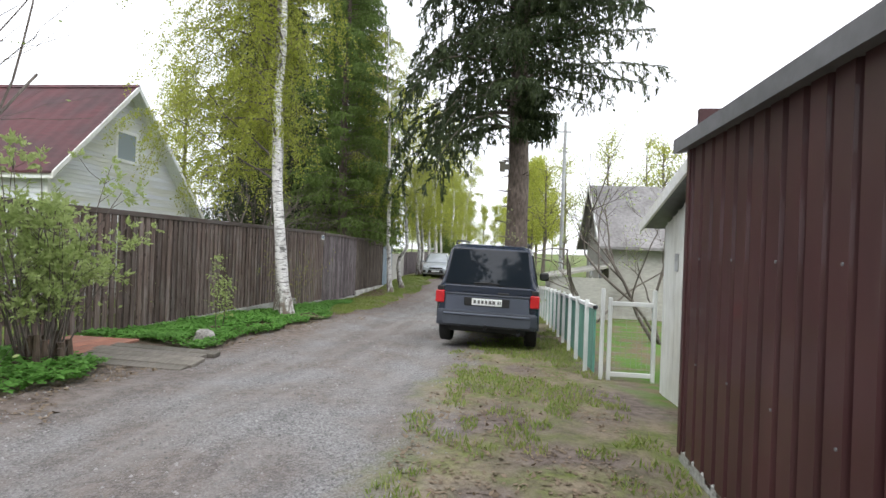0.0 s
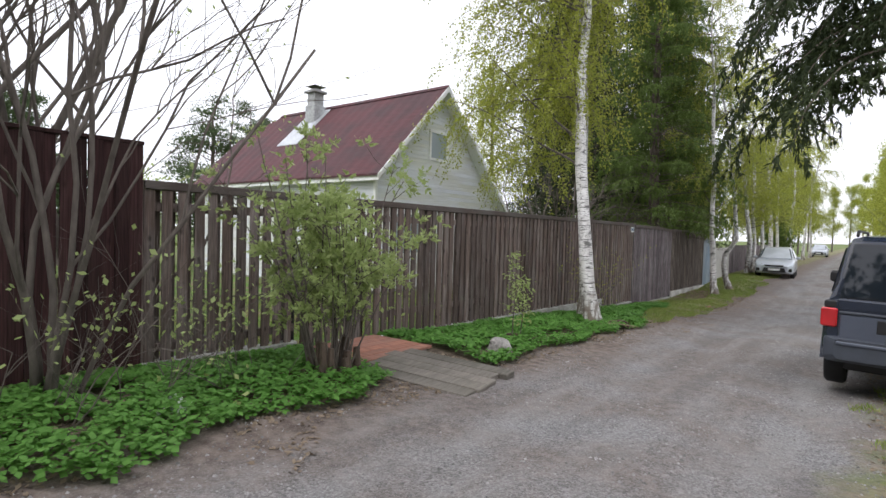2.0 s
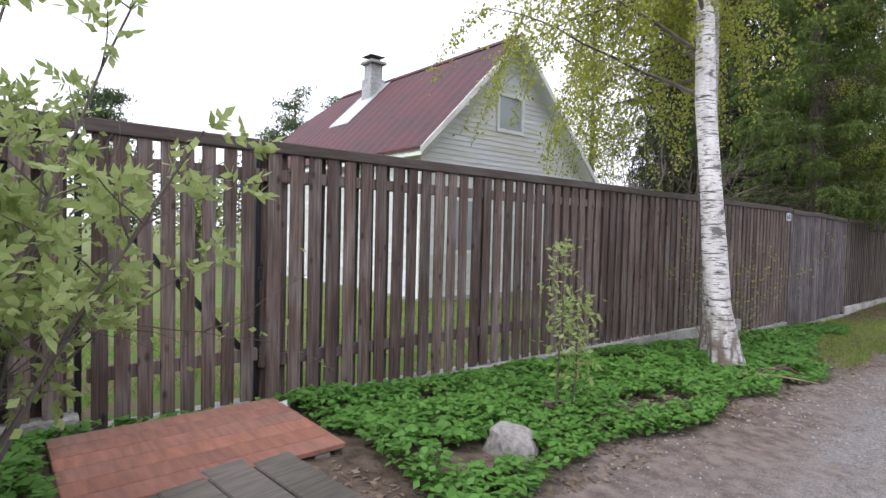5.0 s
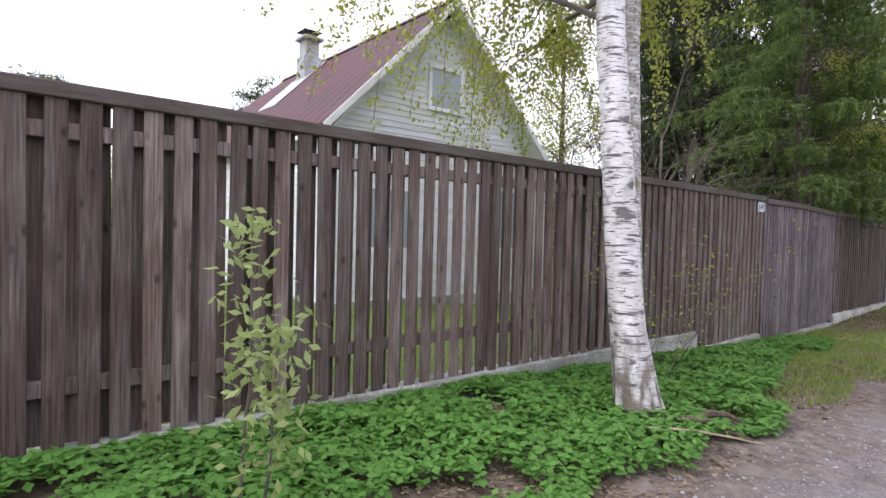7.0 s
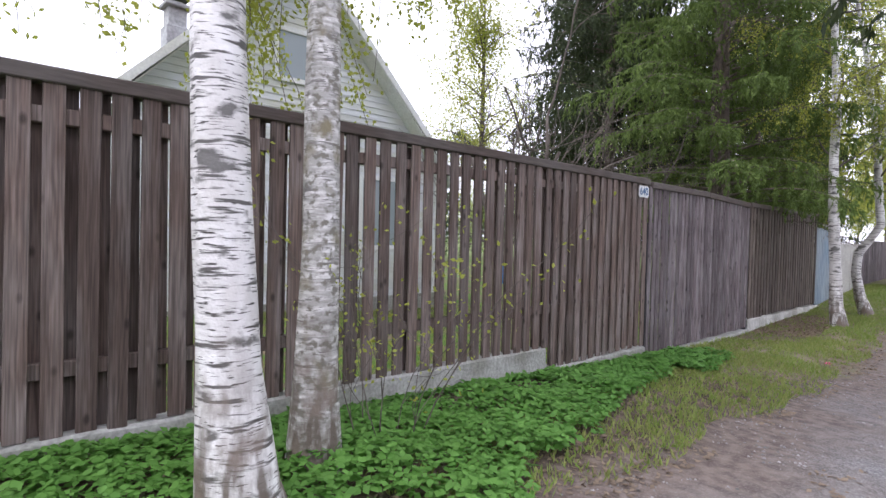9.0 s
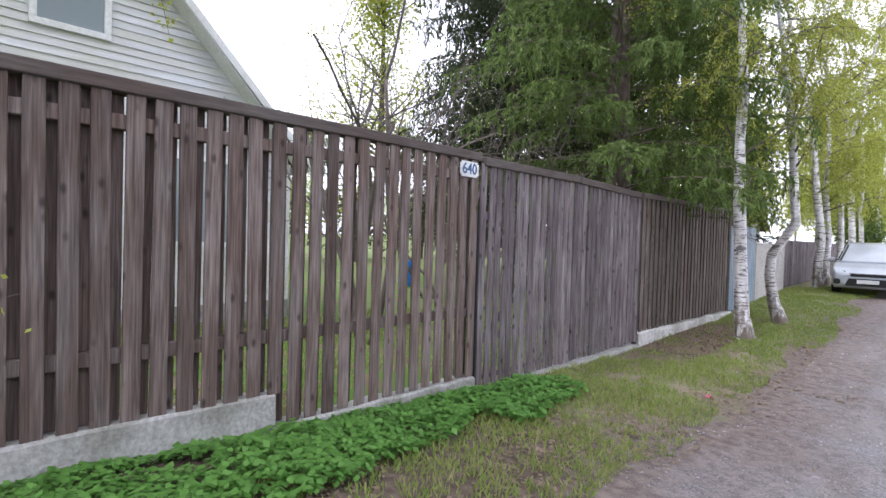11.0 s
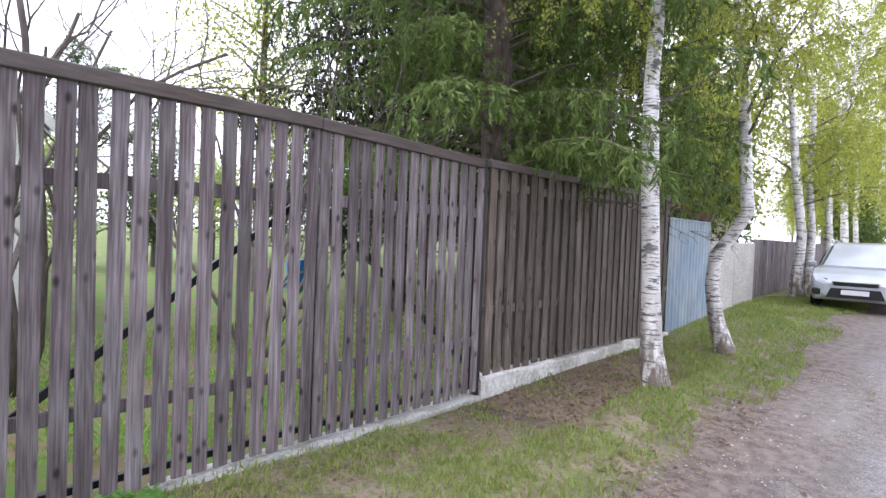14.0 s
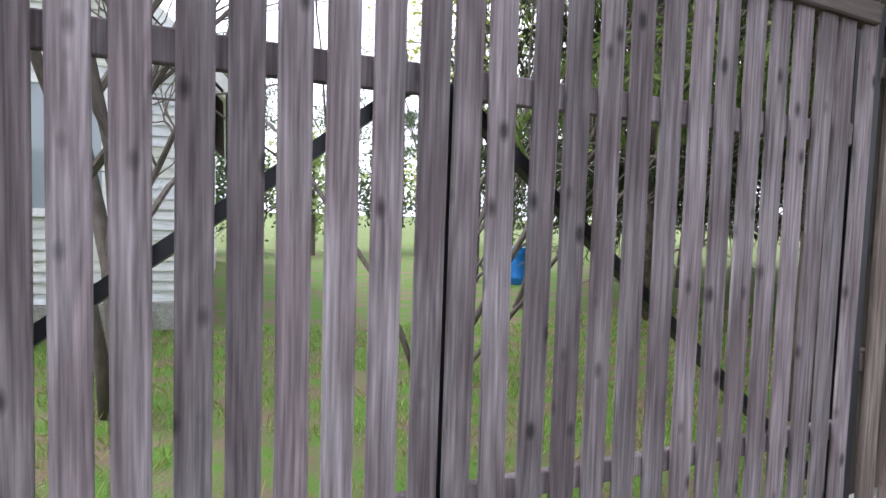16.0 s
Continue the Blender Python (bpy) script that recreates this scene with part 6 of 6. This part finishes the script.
for i in range(5):
    part("plank", Shape().bevel_box(-0.75, 0.75, -0.12, 0.12, -0.04, 0.03, 0.008).mesh("plank", M_PLANK), ramp, m=pose(rng.normal(0, 0.04), -0.5 + 0.25 * i, rng.normal(0, 0.006)))


def stone(m, r, label):
    bm = bmesh.new()
    bmesh.ops.create_icosphere(bm, subdivisions=3, radius=1)
    for v in bm.verts:
        k = 1 + 0.28 * noise.noise(v.co * 1.3 + Vector((r[0] * 9, 0, 0))) + 0.1 * noise.noise(v.co * 3.5)
        v.co = Vector((v.co.x * r[0], v.co.y * r[1], v.co.z * r[2])) * k
    me = bpy.data.meshes.new("stone")
    bm.to_mesh(me)
    bm.free()
    me.materials.append(M_ROCK)
    return thing("stone", m, label, "stone", "stones", data=me)


stone(at(1.9, 1.0, 0.04), (0.2, 0.17, 0.2), "grey granite boulder among the ground elder")
stone(at(1.9, 4.75, 0.0), (0.12, 0.1, 0.08), "brown stone at the birch roots")
root = thing("surface_roots", at(1.75, 5.2), "gnarled birch roots above the soil", "roots")
for i in range(6):
    a = -1.3 + i * 0.55
    part("root", Shape().tube(path_from((0.05 * math.cos(a), 0.05 * math.sin(a), 0.06), (math.cos(a), math.sin(a), -0.05), rng.uniform(0.4, 0.75), 5, 0.05, 0.2), [0.05, 0.045, 0.035, 0.03, 0.02, 0.01], 6, 0.2).mesh("root", M_STUMP), root)
cup = thing("paper_cup", at(0.42, 0.04, 0.11, 90, 20, 40), "crushed white paper cup on the deck edge", "cup", data=Shape().tube([(0, 0, -0.05), (0, 0, 0.05)], [0.028, 0.04], 12).mesh("paper_cup", M_WHITE))
bag = Shape()
for i in range(4):
    bag.tube(path_from((0, 0.06 * i - 0.1, 0.03), (rng.normal(), rng.normal(), 0.3), 0.22, 4, 0.2, 0.3), [0.04, 0.07, 0.06, 0.05, 0.02], 7, 0.5)
thing("plastic_bag", at(1.8, -3.7, 0.02), "crumpled white plastic bag among the weeds", "bag", data=bag.mesh("plastic_bag", M_WHITE))
thing("barrel", at(-10.0, 20.5), "bright blue plastic barrel in the garden", "barrel", data=Shape().tube([(0, 0, 0), (0, 0, 0.15), (0, 0, 0.3), (0, 0, 0.6), (0, 0, 0.75), (0, 0, 0.9)], [0.26, 0.3, 0.28, 0.28, 0.3, 0.26], 18).mesh("barrel", M_BLUE))


def scatter(n, v0, v1, u0, u1, keep):
    pts = np.stack([rng.uniform(v0, v1, n), rng.uniform(u0, u1, n)], 1)
    k = np.array([keep(a, b) for a, b in pts])
    return pts[k]


def lump(a, b, s=0.8, o=0.0):
    return noise.noise(Vector((a * s + o, b * s, o * 3)))


def herb_keep(a, b):
    edge = 2.4 if b < -1.6 else (2.0 if b < 0 else 2.3)
    if -1.5 < b < 0.1 and a > 0.25:
        return False
    if a > edge + 0.45 * lump(a, b, 0.9) or (a - 1.68) ** 2 + (b + 2.05) ** 2 < 0.07:
        return False
    if 11.3 < b < 13.3:
        return a < 1.25 - 0.55 * max(0.0, b - 12.2) + 0.3 * lump(a, b, 1.3)
    if b > 6.5:
        edge_b = 2.1 - 0.24 * (b - 6.5)
        if a > max(edge_b, 0.45) + 0.3 * lump(a, b, 1.1):
            return False
    return lump(a, b, 1.3, 5) + 0.35 * lump(a, b, 5.0, 7) > (-0.45 if b > -1.5 else -0.4)


pts = scatter(46000, 0.08, 2.7, -8.0, 13.2, herb_keep)
hts = np.array([0.07 + 0.09 * (0.5 + lump(a, b, 1.6, 2)) for a, b in pts]) * rng.uniform(0.55, 1.25, len(pts)) * np.interp(pts[:, 0], (0.1, 0.5), (0.45, 1.0))
c = np.stack([pts[:, 0], pts[:, 1], np.array([on_ground(a, b) for a, b in pts]) + hts], 1)
head_ = rng.random(len(c)) * 6.28
reps = []
for turn_, off in ((0.0, 1.0), (1.6, 0.85), (-1.6, 0.85)):
    ang = head_ + turn_ + rng.normal(0, 0.2, len(c))
    al = np.stack([np.cos(ang), np.sin(ang), rng.normal(-0.15, 0.3, len(c))], 1)
    al = unit(al)
    ac = unit(np.stack([-np.sin(ang), np.cos(ang), rng.normal(0, 0.3, len(c))], 1))
    s = 0.06 * off * rng.uniform(0.5, 1.3, (len(c), 1))
    reps.append((c + al * s * 0.55, al * s * 0.55, ac * s * 0.4))
thing("ground_elder", PLAN, "dense low green ground elder along the fence", "weeds", kind="stuff",
      data=cards("ground_elder", np.concatenate([r[0] for r in reps]), np.concatenate([r[1] for r in reps]), np.concatenate([r[2] for r in reps]), M_HERB))


def blades(name, pts, h, w, label, mat=M_GRASS):
    n = len(pts)
    hh = h * rng.uniform(0.4, 1.2, (n, 1))
    al = unit(np.concatenate([rng.normal(0, 0.45, (n, 2)), np.ones((n, 1))], 1)) * hh * 0.5
    ac = unit(np.cross(al, rng.normal(size=(n, 3)))) * w
    z = np.array([on_ground(a, b) for a, b in pts])
    c = np.concatenate([pts, z[:, None] - 0.005], 1) + al
    thing(name, PLAN, label, "grass", kind="stuff", data=cards(name, c, al, ac, mat))


pts = scatter(95000, 0.1, 2.8, 6.0, 30.0, lambda a, b: a < 2.3 + 0.4 * lump(a, b, 0.7) and 0.7 * lump(a, b, 1.1, 9) + 0.8 * lump(a, b, 5.0, 3) + rng.normal(0, 0.25) > (0.45 if 15.5 < b < 20.0 and a < 1.3 else -0.1) and (b > 11 or a > 0.9))
blades("verge_grass", pts, 0.085, 0.0065, "short patchy grass on the verge")
pts = scatter(45000, 6.0, 8.3, -9.0, 14.0, lambda a, b: lump(a, b, 0.6, 4) + 0.5 * lump(a, b, 3.0, 2) > -0.02 and a > 6.2 + 0.5 * lump(a, b, 0.9, 1))
blades("roadside_grass", pts, 0.075, 0.0065, "thin worn grass beside the parked car")
pts = scatter(45000, -6.0, -0.2, -3.5, 22.0, lambda a, b: lump(a, b, 0.9, 6) > -0.3)
blades("lawn_grass", pts, 0.11, 0.007, "fresh green garden lawn")
pts = np.concatenate([scatter(45000, 0.1, 3.3, -9, 22, lambda a, b: lump(a, b, 1.0, 8) + 0.4 * lump(a, b, 4.0, 5) > (-0.2 if 1.8 < a < 2.5 or (15.3 < b < 20.5 and a < 1.6) else (0.1 if a < 2.5 else 0.4))), scatter(9000, 6.2, 8.2, -8, 8, lambda a, b: lump(a, b, 1.4, 8) > -0.1), scatter(14000, 0.12, 1.5, 16.5, 20.5, lambda a, b: a < 1.3 + 0.4 * lump(a, b, 1.2, 4))])
z = np.array([on_ground(a, b) for a, b in pts])
c = np.concatenate([pts, z[:, None] + 0.008], 1)
n = len(c)
al = unit(rng.normal(size=(n, 3)) * np.array((1, 1, 0.2)))
ac = unit(np.cross(al, np.array((0, 0, 1.0)) + rng.normal(0, 0.3, (n, 3))))
s = rng.uniform(0.012, 0.035, (n, 1))
thing("leaf_litter", PLAN, "dry brown leaves and twigs along the lane edge", "litter", kind="stuff", data=cards("leaf_litter", c, al * s, ac * s * 0.5, M_DEAD))
# loose stones on the lane
pts = scatter(42000, 2.2, 6.6, -7.5, 22, lambda a, b: lump(a, b, 0.8, 11) + 0.5 * lump(a, b, 3.0, 2) > -0.15)
sh = Shape()
for a, b in pts:
    r_, z = 0.005 + 0.016 * rng.random() ** 3, on_ground(a, b)
    q = [(a + r_ * math.cos(k * 1.57 + a * 9) * rng.uniform(0.7, 1.3), b + r_ * math.sin(k * 1.57 + a * 9) * rng.uniform(0.7, 1.3), z - 0.003) for k in range(4)] + [(a, b, z + r_ * 0.7)]
    sh.add(q, [(0, 1, 4), (1, 2, 4), (2, 3, 4), (3, 0, 4)])
M_GRAVEL = material("gravel_stones", (0.26, 0.25, 0.245), 0.9, vary=0.2, bump=0.1, island=0.45)
me = bpy.data.meshes.new("gravel")
me.from_pydata(sh.v, [], sh.f)
me.materials.append(M_GRAVEL)
thing("gravel", PLAN, "loose grey gravel stones on the lane", "gravel", kind="stuff", data=me)
# bright scrap of paper on the grass
wrap = Shape()
for i in range(5):
    a = 1.26 * i
    wrap.add([(0, 0, 0.012), (0.045 * math.cos(a), 0.045 * math.sin(a), 0.03 + 0.012 * (i % 2)), (0.05 * math.cos(a + 1.1), 0.05 * math.sin(a + 1.1), 0.008), (0, 0, 0.0)], [(0, 1, 2), (0, 2, 3)])
thing("paper_scrap", at(2.05, 14.03, 0.03), "crumpled pink paper scrap on the grass", "litter", data=wrap.mesh("paper_scrap", material("pink_paper", (0.75, 0.12, 0.25), 0.7, vary=0.1, bump=0.1)))
stick = path_from((0, 0, 0), (0.75, 0.65, 0.06), 1.1, 7, 0.02, 0.1)
thing("fallen_branch", at(1.75, 4.55, 0.1), "pale fallen stick lying at the birch foot", "branch", data=Shape().tube(stick, taper(0.014, 0.007, 8), 6, 0.2).mesh("fallen_branch", material("pale_stick", (0.32, 0.26, 0.18), 0.9, grain=(30, 30, 8))))
